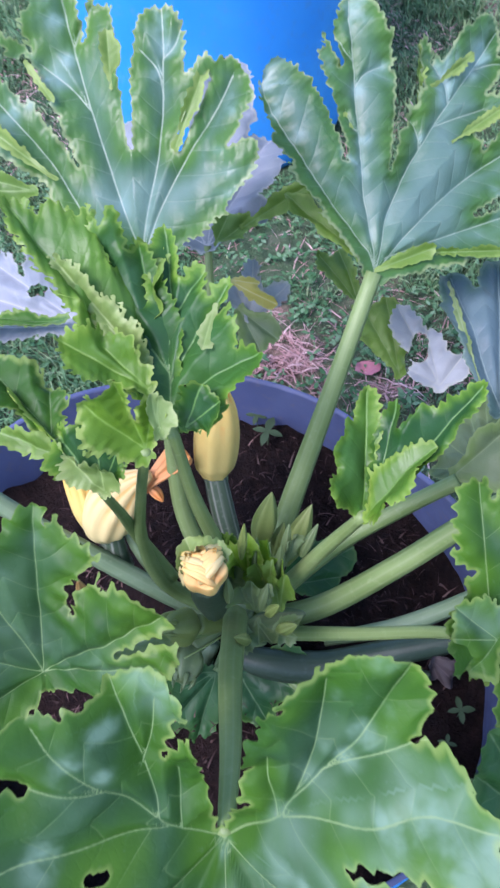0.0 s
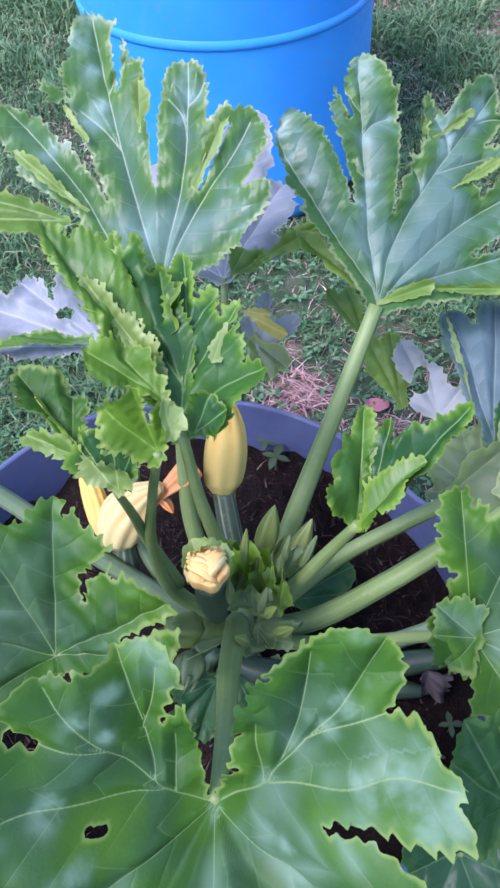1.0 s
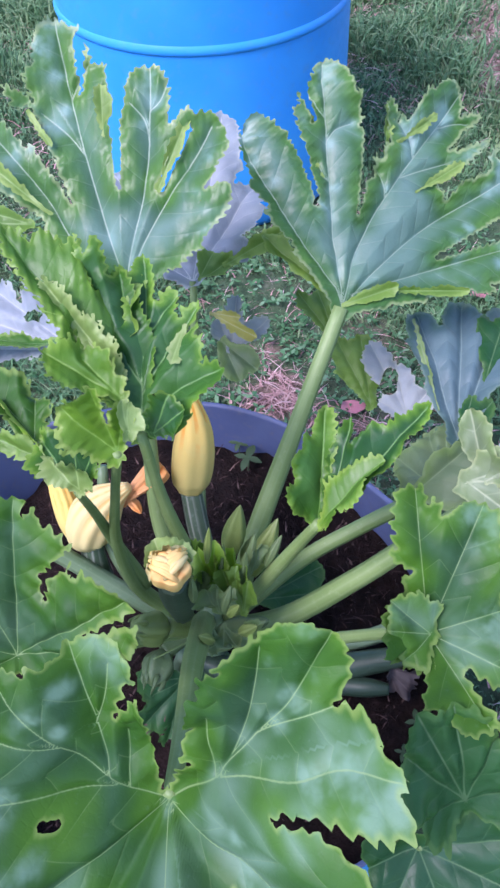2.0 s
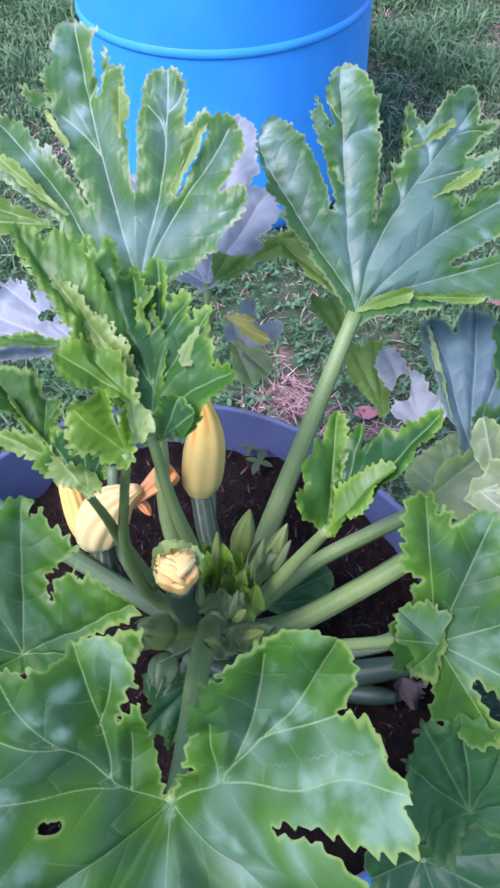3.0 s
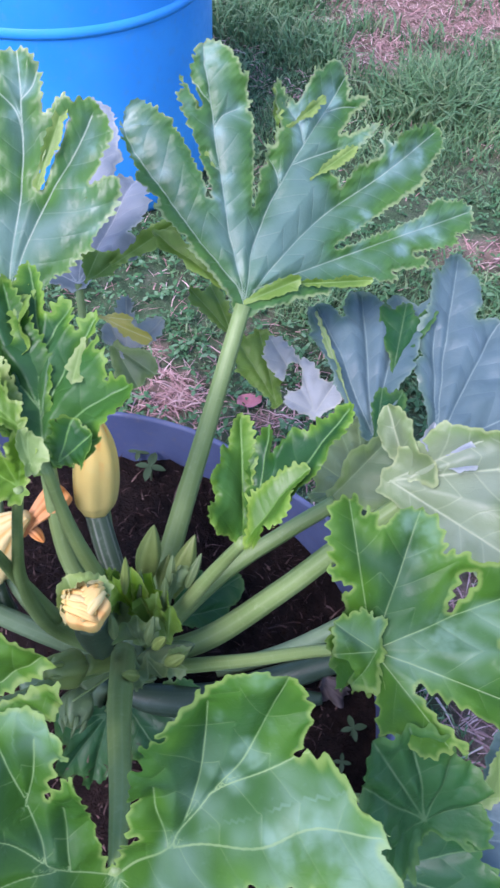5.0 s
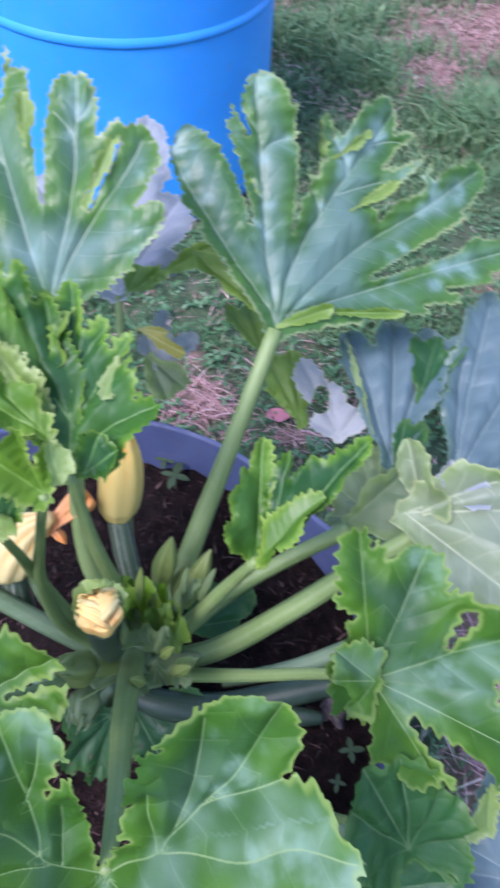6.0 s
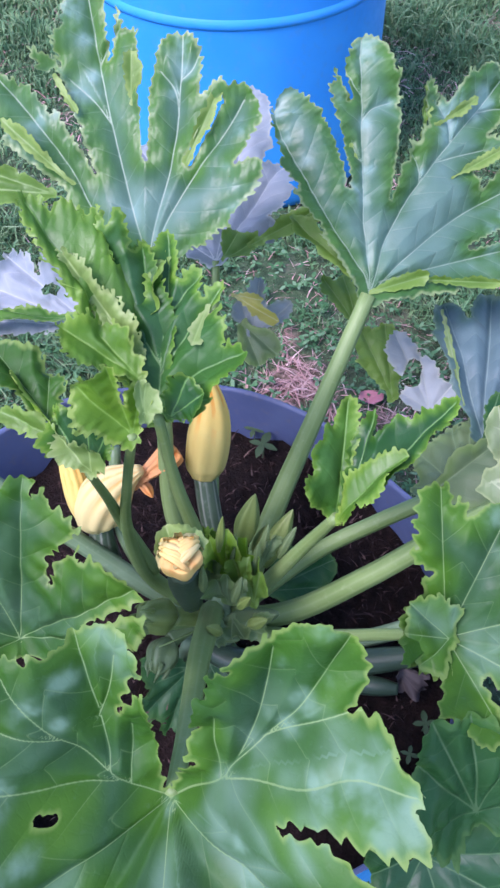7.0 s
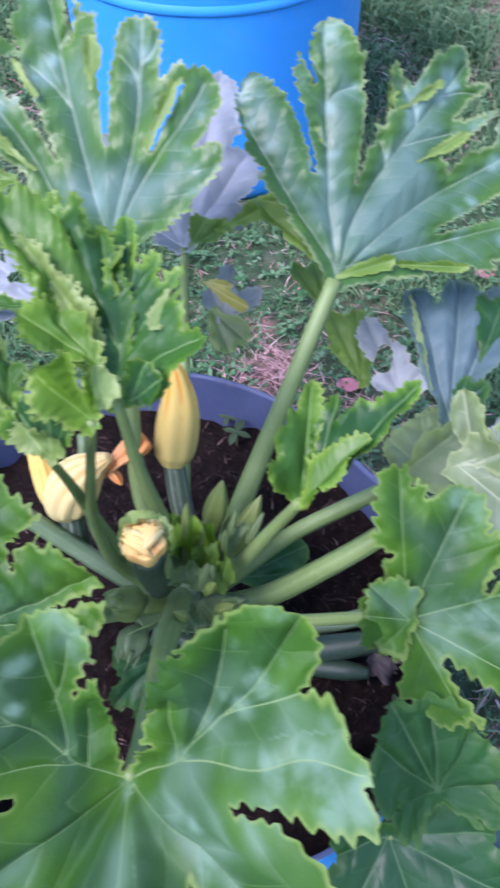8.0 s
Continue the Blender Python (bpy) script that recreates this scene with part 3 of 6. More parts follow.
STRAW_PATCHES = [(0.0, 1.10, 0.055, 0.055), (0.07, 1.01, 0.03, 0.02), (0.17, 1.01, 0.045, 0.02), (-0.03, 1.215, 0.03, 0.02), (1.02, 2.72, 0.40, 0.32), (0.66, 2.42, 0.11, 0.15), (0.74, 2.26, 0.12, 0.06), (0.70, 1.46, 0.16, 0.05), (0.46, 0.40, 0.09, 0.34)]


def straw_here(x, y):
    """0 to 1: how worn and straw-covered the lawn is at a place."""
    s = np.zeros_like(x)
    for cx, cy, rx, ry in STRAW_PATCHES:
        q = np.hypot((x - cx) / rx, (y - cy) / ry)
        s = np.maximum(s, np.clip(1.55 - q, 0, 1))
    p = np.stack([x, y], 1)
    return np.clip(s + 0.25 * wave(p, 9, np.random.RandomState(3)) - 0.08, 0, 1)


def ground_mesh():
    """One sheet, finer and gently uneven close by, flat out to the horizon."""
    edges = np.concatenate([[-600, -60, -8], np.arange(-2.4, 2.41, 0.045), [8, 60, 600]])
    rng = np.random.RandomState(5)
    n = len(edges)
    gx, gy = np.meshgrid(edges, edges + 1.0, indexing="ij")
    p = np.stack([gx.ravel(), gy.ravel()], 1)
    near = (np.hypot(p[:, 0], p[:, 1] - 1.0) < 2.4) & (np.hypot(p[:, 0] - DRUM[0], p[:, 1] - DRUM[1]) > 0.5) & (np.hypot(p[:, 0] - TUB[0], p[:, 1] - TUB[1]) > 0.42)
    z = np.where(near, 0.010 * wave(p, 3.5, rng) + 0.006 * wave(p, 14, rng), 0.0)
    idx = np.arange(n * n).reshape(n, n)
    quads = np.stack([idx[:-1, :-1], idx[1:, :-1], idx[1:, 1:], idx[:-1, 1:]], -1).reshape(-1, 4)
    worn = np.where(np.hypot(p[:, 0], p[:, 1] - 1.0) < 2.6, straw_here(p[:, 0], p[:, 1]), 0)
    return mesh_of("ground", np.column_stack([p, z]), quads, GROUND, True, {"worn": worn})


tagged(part("ground", ground_mesh(), None), "uneven lawn soil with worn straw patches", "ground", kind="structure")


def lathe(profile, sides, wobble=None):
    """Rings of (radius, height) turned round the z axis; wobble(angle, k) gives (extra radius, extra height)."""
    verts, faces = [], []
    for k, (r, z) in enumerate(profile):
        for j in range(sides):
            a = 2 * math.pi * j / sides
            dr, dz = wobble(a, k) if wobble else (0, 0)
            verts.append(((r + dr) * math.cos(a), (r + dr) * math.sin(a), z + dz))
    for k in range(len(profile) - 1):
        for j in range(sides):
            faces.append((k * sides + j, k * sides + (j + 1) % sides, (k + 1) * sides + (j + 1) % sides, (k + 1) * sides + j))
    return verts, faces


def hoop(z, r, w, h):
    return [(r, z - w), (r + 0.55 * h, z - 0.92 * w), (r + 0.9 * h, z - 0.6 * w), (r + h, z - 0.2 * w), (r + 0.85 * h, z + 0.25 * w), (r + 0.4 * h, z + 0.7 * w), (r, z + w)]


def build_drum():
    drum = thing("plastic_drum", (*DRUM, 0), "bright blue plastic drum with a moulded hoop standing on grass", "drum")
    r = DRUM_R
    prof = [(0.0, 0.02), (r - 0.03, 0.02), (r - 0.022, 0.0), (r - 0.012, 0.004), (r - 0.003, 0.02), (r, 0.05), (r, 0.25), (r, 0.50), (r, 0.72), (r - 0.004, 0.86), (r - 0.02, 0.90), (r - 0.05, 0.905), (r - 0.06, 0.895), (0.0, 0.895)]
    v, f = lathe(prof, 96)
    at = Matrix.Translation((*DRUM, 0.0))
    part("body", mesh_of("body", v, f, DRUM_BLUE), drum, "", at)
    for z in (DRUM_HOOP,):
        v, f = lathe(hoop(z + 0.002, r - 0.001, 0.011, 0.0055), 96)
        part("hoop", mesh_of("hoop", v, f, DRUM_BLUE), drum, "", at)


DRUM_HOOP = 0.432
build_drum()


def build_tub():
    """Half of a drum, cut by hand: a wavy upper edge, a little out of round."""
    tub = thing("planter_tub", (*TUB, 0), "halved blue plastic drum used as a planter, inside dirty and painted navy for shade", "planter")

    def wob(a, k):
        up = 0.010 * math.sin(2 * a + 0.6) + 0.006 * math.sin(5 * a + 1.0) + 0.003 * math.sin(9 * a)
        out = tub_bulge(a)
        top = {0: 0, 1: 0, 2: 0, 3: 0.3, 4: 1, 5: 1, 6: 1, 7: 1, 8: 0.4, 9: 0, 10: 0}[k]
        return (out * (0.4 + 0.6 * top) if 0 < k < 10 else 0), up * top

    r = TUB_R
    prof = [(0.0, 0.004), (r - 0.03, 0.004), (r - 0.008, 0.02), (r - 0.004, 0.15), (r, RIM - 0.004), (r - 0.001, RIM), (r - 0.006, RIM), (r - 0.007, RIM - 0.004), (r - 0.010, 0.16), (r - 0.02, 0.03), (0.0, 0.02)]
    v, f = lathe(prof, 120, wob)
    n = 120
    at = Matrix.Translation((*TUB, 0))
    part("shell", mesh_of("shell", v, f[: 5 * n], DRUM_BLUE), tub, "bright blue outer shell", at)
    part("lining", mesh_of("lining", v, f[5 * n :], TUB_BLUE), tub, "dirty inner face, its shade painted in as navy", at)


build_tub()


def build_soil():
    rng = np.random.RandomState(9)
    rings, sides = 46, 110
    pts = [(0.0, 0.0)]
    for k in range(1, rings + 1):
        for j in range(sides):
            a = 2 * math.pi * j / sides
            r = (TUB_R - 0.004 + 0.8 * tub_bulge(a)) * k / rings
            pts.append((r * math.cos(a), r * math.sin(a)))
    p = np.array(pts)
    r = np.hypot(p[:, 0], p[:, 1])
    z = 0.012 * wave(p, 22, rng) + 0.007 * wave(p, 70, rng) + 0.004 * wave(p, 190, rng) + 0.03 * np.exp(-(r / 0.08) ** 2)
    faces = [(0, 1 + j, 1 + (j + 1) % sides) for j in range(sides)]
    for k in range(rings - 1):
        o = 1 + k * sides
        faces += [(o + j, o + sides + j, o + sides + (j + 1) % sides, o + (j + 1) % sides) for j in range(sides)]
    me = mesh_of("soil", np.column_stack([p, z]), faces, SOIL)
    tagged(part("soil", me, None, "", Matrix.Translation((*TUB, SOIL_Z))), "dark brown crumbly potting soil filling the planter", "soil", kind="stuff")


build_soil()


def knot_blossom(root, neck, top, r):
    """A spent blossom on its young fruit, its petals folded over one another into a plaited knot."""
    root, neck, top = (np.array(v) for v in (root, neck, top))
    axis = (top - neck) / np.linalg.norm(top - neck)
    across = np.cross((0, 0, 1), axis)
    across /= np.linalg.norm(across)
    up = np.cross(axis, across)

    def at(x, y, h):
        return neck + r * (across * x + up * y + axis * h)

    cup = [(*at(0, -0.1, -0.5), 0.50 * r), (*at(0, 0, -0.1), 0.78 * r), (*at(0, 0, 0.35), 0.88 * r), (*at(0, 0.08, 0.75), 0.84 * r), (*at(0, 0.08, 0.95), 0.5 * r), (*at(0, 0, 1.0), 0.06 * r)]
    ob = stalk("blossom", cup, PETAL_KNOT, plant, "spent pale yellow blossom, petals folded into a plaited knot", sides=40, ridges=5, ridge=0.08, twist=1.0)
    stalk("fruit", [(*root, 0.55 * r), (*(0.5 * root + 0.5 * neck), 0.80 * r), (*(0.12 * root + 0.88 * neck), 0.68 * r)], FRUIT_DARK, ob, "young ribbed dark fruit", sides=24, ridges=10, ridge=0.05)
    rng = np.random.RandomState(77)
    # bands laid over one another from alternate sides, highest where they cross
    for k in range(8):
        s, y = (1, -1)[k % 2], 0.60 - 0.155 * k
        rows = []
        for u in np.linspace(0, 1, 6):
            x = s * (0.80 - 1.10 * u)
            yy = y + 0.70 * (1 - u) ** 1.4 - 0.20 * u + rng.uniform(-0.03, 0.03)
            dome = max(0.1, 1.10 - 0.55 * (x * x + yy * yy))
            rows.append((*at(x, yy, dome - 0.12 * abs(u - 0.5) - 0.2 * (u > 0.9) + 0.035 * k), r * (0.11 + 0.13 * math.sin(math.pi * u))))
        stalk("petal", rows, PETAL_KNOT if k % 3 else PETAL_PALE, ob, "", sides=22, ridges=6, ridge=0.05, flat=0.7, twist=2.0)
    # the torn collar of the petals standing up behind the knot
    for low, high, turn in ((1.00, 0.92, 0.0), (0.84, 1.10, 0.9)):
        verts, faces, along, rib = [], [], [], []
        n, m = 46, 7
        for i in range(n):
            a = math.pi * (0.10 + 1.02 * i / (n - 1))
            tall = high * math.sin(math.pi * (0.12 + 0.76 * i / (n - 1))) ** 0.5
            for j in range(m):
                u = j / (m - 1)
                wob = 0.07 * u * (math.sin(9 * a + turn) + 0.6 * math.sin(23 * a + 2 * turn))
                q = low + 0.20 * u - 0.30 * u * u + wob
                verts.append(at(q * math.cos(a), q * math.sin(a), 0.25 + (tall - 0.10) * u + 0.8 * wob))
                along.append(0.4 * u)
                rib.append(0.0)
        faces = [(i * m + j, (i + 1) * m + j, (i + 1) * m + j + 1, i * m + j + 1) for i in range(n - 1) for j in range(m - 1)]
        part("collar", mesh_of("collar", verts, faces, PETAL_PALE, True, {"along": along, "rib": rib}), ob)


def bud(base, tip, r, mat=None, label="pointed green flower bud", blunt=0.0, root=None):
    """A flower bud: an egg of overlapping sepals from base to tip, on an optional stalk from root."""
    base, tip = np.array(base), np.array(tip)
    rows = [(*(base + (tip - base) * u), r * q) for u, q in ((0, 0.45), (0.12, 0.72), (0.3, 0.97), (0.48, 1.0), (0.65, 0.82 + 0.12 * blunt), (0.82, 0.5 + 0.35 * blunt), (0.94, 0.22 + 0.4 * blunt), (1, 0.04 + 0.2 * blunt))]
    ob = stalk("flower_bud", rows, mat or BUD, plant, label, sides=30, ridges=5, ridge=0.10 + 0.06 * blunt, twist=0.9)
    if blunt > 0.5:
        # the tips of the sepals stand round the end of the bud
        way = (tip - base) / np.linalg.norm(tip - base)
        side = np.cross(way, (0.3, 0.2, 0.93))
        side /= np.linalg.norm(side)
        up = np.cross(way, side)
        for k in range(7):
            c = side * math.cos(k * 0.9) + up * math.sin(k * 0.9)
            foot, end = tip - way * r * 0.55 + c * r * 0.72, tip + way * r * (0.10 + 0.16 * (k % 3)) + c * r * (0.55 + 0.10 * (k % 2))
            stalk("sepal", [(*foot, 0.15 * r), (*(0.5 * foot + 0.5 * end + 0.08 * r * c), 0.11 * r), (*end, 0.02 * r)], mat or BUD, ob, "", sides=8, ridges=2, ridge=0.2, steps=4)
    if root:
        stalk("flower_stalk", [(*root, 0.55 * r), (*(0.5 * np.array(root) + 0.5 * base), 0.55 * r), (*base, 0.6 * r)], mat or BUD, ob, "", sides=14, ridges=5)
    return ob


# ---- the squash plant ----
plant = thing("squash_plant", (-0.0535, 0.4223, SOIL_Z), "bushy zucchini plant with lobed leaves and yellow blossoms", "plant")
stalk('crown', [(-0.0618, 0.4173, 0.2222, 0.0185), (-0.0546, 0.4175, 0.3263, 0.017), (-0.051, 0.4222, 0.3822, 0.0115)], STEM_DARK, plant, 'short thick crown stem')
leaf(plant, (-0.1223, 0.6028, 0.6702), (48.4, -13.9, 8.2), [(-27.1, 0.2171, 0.026, 0.0152), (0.0, 0.2505, 0.038, -0.0084), (22.9, 0.2014, 0.029, -0.002), (44.2, 0.1761, 0.031, -0.0113), (63.6, 0.134, 0.02, -0.0018, 0), (70.6, 0.0864, 0.014, 0.0086, 0)], LEAF_TALL, 'tall deeply lobed leaf with pale ribs', petiole=[(-0.1223, 0.6028, 0.6702, 0.0059), (-0.1141, 0.5481, 0.5452, 0.0073), (-0.1083, 0.4994, 0.4255, 0.0088), (-0.0695, 0.4503, 0.355, 0.01)], lobules=[(-0.0135, 0.1332, -0.0553, 0.2038, 0.0112), (0.0001, 0.1528, 0.0345, 0.1996, 0.0142), (0.0508, 0.1293, 0.0462, 0.1619, 0.0066), (0.0663, 0.0989, 0.1027, 0.1356, 0.0086), (0.1008, 0.0779, 0.1311, 0.0992, 0.0071), (0.0725, 0.0345, 0.1226, 0.0596, 0.0091), (0.0068, 0.1013, 0.0304, 0.1326, 0.0072), (-0.0585, 0.1096, -0.0976, 0.1541, 0.0083)], slits=[(-0.0265, 0.0888, -0.0444, 0.1772, 0.001, 0.0072), (-0.0573, 0.0788, -0.1228, 0.1431, 0.0021, 0.0124), (0.0206, 0.0876, 0.0323, 0.1422, 0.0026, 0.0051), (0.0323, 0.1422, 0.0523, 0.1965, 0.0051, 0.0101), (0.0079, 0.1795, 0.0219, 0.2243, 0.0015, 0.0061), (0.0825, 0.1307, 0.1045, 0.1633, 0.0015, 0.0071), (0.0583, 0.0776, 0.0971, 0.1196, 0.0041, 0.0036), (0.0979, 0.0631, 0.1341, 0.0827, 0.001, 0.005)], seed=11, veins=[[(0, 0), (-0.0029, 0.0890), (-0.0015, 0.1772), (0.0027, 0.2318), (0.004, 0.246)], [(0, 0), (0.0111, 0.0260), (0.0433, 0.0820), (0.0671, 0.1450), (0.0755, 0.1744), (0.079, 0.192)], [(0, 0), (0.0220, 0.0280), (0.0559, 0.0610), (0.0937, 0.0918), (0.117, 0.116)], [(0, 0), (-0.0230, 0.0300), (-0.0365, 0.0554), (-0.0477, 0.0974), (-0.0701, 0.1478), (-0.092, 0.189)], [(-0.0024, 0.1250), (-0.0130, 0.1480), (-0.0300, 0.1720)], [(-0.0015, 0.1772), (0.0080, 0.1900), (0.0220, 0.2010)], [(0.0580, 0.1170), (0.0600, 0.1380), (0.0520, 0.1560)], [(0.0671, 0.1450), (0.0790, 0.1510), (0.0880, 0.1620)]], web=0.52, ear=20, fold=0.16, ruffle=0.0036, pitch=0.01, teeth=0.0045, quilt=0.0009, step=0.0014, jag=0.0026, jag_pitch=0.0085, grain=0.6, silver_sheen=[(-0.018, 0.225, 0.020), (-0.007, 0.204, 0.011), (-0.009, 0.170, 0.008), (0.077, 0.172, 0.015), (0.057, 0.138, 0.008), (-0.064, 0.145, 0.011), (0.110, 0.093, 0.010)])
leaf(plant, (0.0855, 0.6649, 0.5936), (29.3, 31.3, -12.1), [(-55.7, 0.2167, 0.033, -0.0113), (-33.3, 0.2535, 0.04, 0.0188), (0.0, 0.2933, 0.038, -0.007), (24.6, 0.3313, 0.032, -0.004), (41.7, 0.3127, 0.034, 0.0011)], LEAF_TALL, 'tall deeply lobed leaf with pale ribs', petiole=[(0.0835, 0.6648, 0.5936, 0.008), (0.042, 0.5873, 0.5126, 0.0091), (-0.0035, 0.5075, 0.417, 0.0113), (-0.0241, 0.4622, 0.3612, 0.012)], lobules=[(-0.1001, 0.1291, -0.1464, 0.1504, 0.0103), (-0.0986, 0.1429, -0.0771, 0.1867, 0.0084), (-0.0033, 0.168, -0.0606, 0.2253, 0.0138), (0.0104, 0.2348, 0.0434, 0.2801, 0.0111), (0.0189, 0.1745, 0.064, 0.2589, 0.0105), (-0.0183, 0.1365, -0.0474, 0.1621, 0.0074), (-0.1407, 0.0813, -0.1216, 0.1213, 0.0082), (0.072, 0.1935, 0.0735, 0.2607, 0.0062), (0.1153, 0.1263, 0.1666, 0.1551, 0.01)], slits=[(-0.0765, 0.0758, -0.1084, 0.1114, 0.0022, 0.0049), (-0.1084, 0.1114, -0.1467, 0.1365, 0.0049, 0.0065), (-0.1216, 0.1502, -0.1579, 0.1817, 0.0022, 0.0076), (-0.0334, 0.0946, -0.0495, 0.1411, 0.0023, 0.0057), (-0.0495, 0.1411, -0.0676, 0.1963, 0.0057, 0.0091), (-0.0306, 0.2231, -0.0367, 0.2659, 0.0018, 0.0077), (0.0325, 0.1754, 0.0677, 0.2254, 0.0018, 0.0098), (0.0262, 0.221, 0.056, 0.2757, 0.0012, 0.0068), (0.0699, 0.1067, 0.1395, 0.2013, 0.0036, 0.0137), (0.1578, 0.1465, 0.2139, 0.1819, 0.0019, 0.0089)], seed=12, veins=[[(0, 0), (-0.0230, 0.0330), (-0.0556, 0.0758), (-0.0990, 0.1416), (-0.1312, 0.1878), (-0.141, 0.206)], [(0, 0), (-0.0090, 0.0330), (-0.0150, 0.0660), (-0.0136, 0.1290), (-0.0038, 0.1962), (0.0060, 0.2500), (0.0102, 0.2850)], [(0, 0), (-0.0220, 0.0170), (-0.0934, 0.0478), (-0.1676, 0.0926), (-0.178, 0.112)], [(0, 0), (0.0130, 0.0534), (0.0438, 0.1304), (0.0900, 0.2100), (0.133, 0.294)], [(0.0020, 0.0180), (0.0550, 0.0750), (0.1250, 0.1480), (0.2030, 0.2280)], [(-0.0760, 0.1070), (-0.0850, 0.1090), (-0.0960, 0.1180)], [(-0.0990, 0.1416), (-0.0970, 0.1560), (-0.0860, 0.1720)], [(-0.1120, 0.1600), (-0.1260, 0.1650), (-0.1400, 0.1720)], [(-0.0136, 0.1290), (-0.0220, 0.1420), (-0.0330, 0.1500)], [(-0.0050, 0.1880), (-0.0200, 0.2060), (-0.0400, 0.2150)], [(-0.0090, 0.1600), (0.0080, 0.1800), (0.0300, 0.2050)], [(0.0040, 0.2360), (0.0180, 0.2520), (0.0340, 0.2640)]], web=0.48, ear=8, fold=0.16, pitch=0.01, teeth=0.0045, quilt=0.0009, step=0.0014, jag=0.0026, jag_pitch=0.0085, grain=0.6, ruffle=0.0036, silver_sheen=[(-0.134, 0.198, 0.020), (-0.096, 0.139, 0.009), (-0.070, 0.105, 0.008), (-0.016, 0.140, 0.009), (-0.012, 0.189, 0.012), (-0.001, 0.234, 0.012), (0.005, 0.255, 0.015), (0.086, 0.154, 0.009), (0.090, 0.207, 0.011), (0.119, 0.251, 0.018), (0.139, 0.140, 0.012), (0.166, 0.184, 0.018), (-0.127, 0.076, 0.009), (-0.154, 0.088, 0.011)])
leaf(plant, (0.0839, 0.6714, 0.5926), (21.3, 0.4, 32.7), [(-18.0, 0.1168, 0.012, 0.0), (-0.0, 0.0774, 0.016, 0.0, 0)], LEAF_OLIVE, 'rolled green margin of a tall leaf', seed=51, web=0.45, ear=6, fold=0.05, teeth=0.003, jag=0.0014, jag_pitch=0.007)
leaf(plant, (-0.2092, 0.6374, 0.7169), (6.4, -36.7, 88.8), [(-15.8, 0.0372, 0.01, 0.0002, 0), (0.0, 0.0934, 0.016, -0.0012), (13.7, 0.0753, 0.012, 0.0005)], LEAF_OLIVE, 'low green lobe of a tall leaf', seed=75, web=0.5, ear=14, fold=0.2, teeth=0.006, pitch=0.01)
leaf(plant, (-0.1401, 0.686, 0.7766), (49.2, 6.0, 9.1), [(-0.0, 0.0458, 0.008, -0.0)], LEAF_RIM, 'folded yellow-green margin of a tall leaf', seed=76, web=0.2, ear=6, fold=0.1, teeth=0.003, pitch=0.009, ruffle=0.002, step=0.0018, jag=0.0014, jag_pitch=0.007)
leaf(plant, (0.0625, 0.7593, 0.6848), (46.5, 25.4, 40.5), [(0.0, 0.08, 0.008, 0.0)], LEAF_RIM, 'folded yellow-green margin of a tall leaf', seed=141, web=0.2, ear=6, fold=0.1, teeth=0.003, pitch=0.009, ruffle=0.003, step=0.0018, jag=0.002, jag_pitch=0.008)
leaf(plant, (0.1293, 0.8049, 0.6894), (47.1, 39.6, 24.8), [(0.0, 0.055, 0.007, 0.0)], LEAF_RIM, 'folded yellow-green margin of a tall leaf', seed=142, web=0.2, ear=6, fold=0.1, teeth=0.003, pitch=0.009, ruffle=0.003, step=0.0018, jag=0.002, jag_pitch=0.008)
leaf(plant, (0.1478, 0.8210, 0.6933), (24.0, 63.7, -25.7), [(0.0, 0.0566, 0.006, 0.0)], LEAF_RIM, 'folded yellow-green margin of a tall leaf', seed=143, web=0.2, ear=6, fold=0.1, teeth=0.003, pitch=0.009, ruffle=0.003, step=0.0018, jag=0.002, jag_pitch=0.008)
leaf(plant, (-0.0886, 0.6537, 0.7465), (48.2, 24.5, -7.9), [(0.0, 0.0669, 0.006, 0.0)], LEAF_RIM, 'folded yellow-green margin of a tall leaf', seed=77, web=0.2, ear=6, fold=0.1, teeth=0.003, pitch=0.009, ruffle=0.002, step=0.0018, jag=0.0014, jag_pitch=0.007)
leaf(plant, (-0.192, 0.6357, 0.7323), (37.2, -32.4, 41.7), [(-0.0, 0.082, 0.006, 0.0)], LEAF_RIM, 'folded yellow-green margin of a tall leaf', seed=78, web=0.2, ear=6, fold=0.1, teeth=0.003, pitch=0.009, ruffle=0.002, step=0.0018, jag=0.0014, jag_pitch=0.007)
leaf(plant, (-0.076, 0.625, 0.7149), (38.7, 44.6, -36.0), [(0.0, 0.0653, 0.008, 0.0)], LEAF_RIM, 'folded yellow-green margin of a tall leaf', seed=79, web=0.2, ear=6, fold=0.1, teeth=0.003, pitch=0.009, ruffle=0.002, step=0.0018, jag=0.0014, jag_pitch=0.007)
leaf(plant, (-0.1714, 0.6617, 0.755), (41.8, -20.3, 28.0), [(-0.0, 0.0661, 0.004, 0.0)], LEAF_RIM, 'folded yellow-green margin of a tall leaf', seed=81, web=0.2, ear=6, fold=0.1, teeth=0.003, pitch=0.009, ruffle=0.002, step=0.0018, jag=0.0014, jag_pitch=0.007)
leaf(plant, (-0.0764, 0.7463, 0.5643), (3.9, 28.9, -44.1), [(-26.3, 0.0437, 0.016, -0.0), (-0.0, 0.0566, 0.012, 0.0)], LEAF_OLIVE, 'small curled green leaf tip', seed=53, web=0.6, ear=10, fold=0.2)
leaf(plant, (-0.045, 0.7709, 0.5691), (18.3, 44.9, -45.4), [(-0.0, 0.0976, 0.013, 0.0)], LEAF_OLIVE, 'rolled green leaf margin', seed=54, web=0.5, ear=10, fold=0.1)
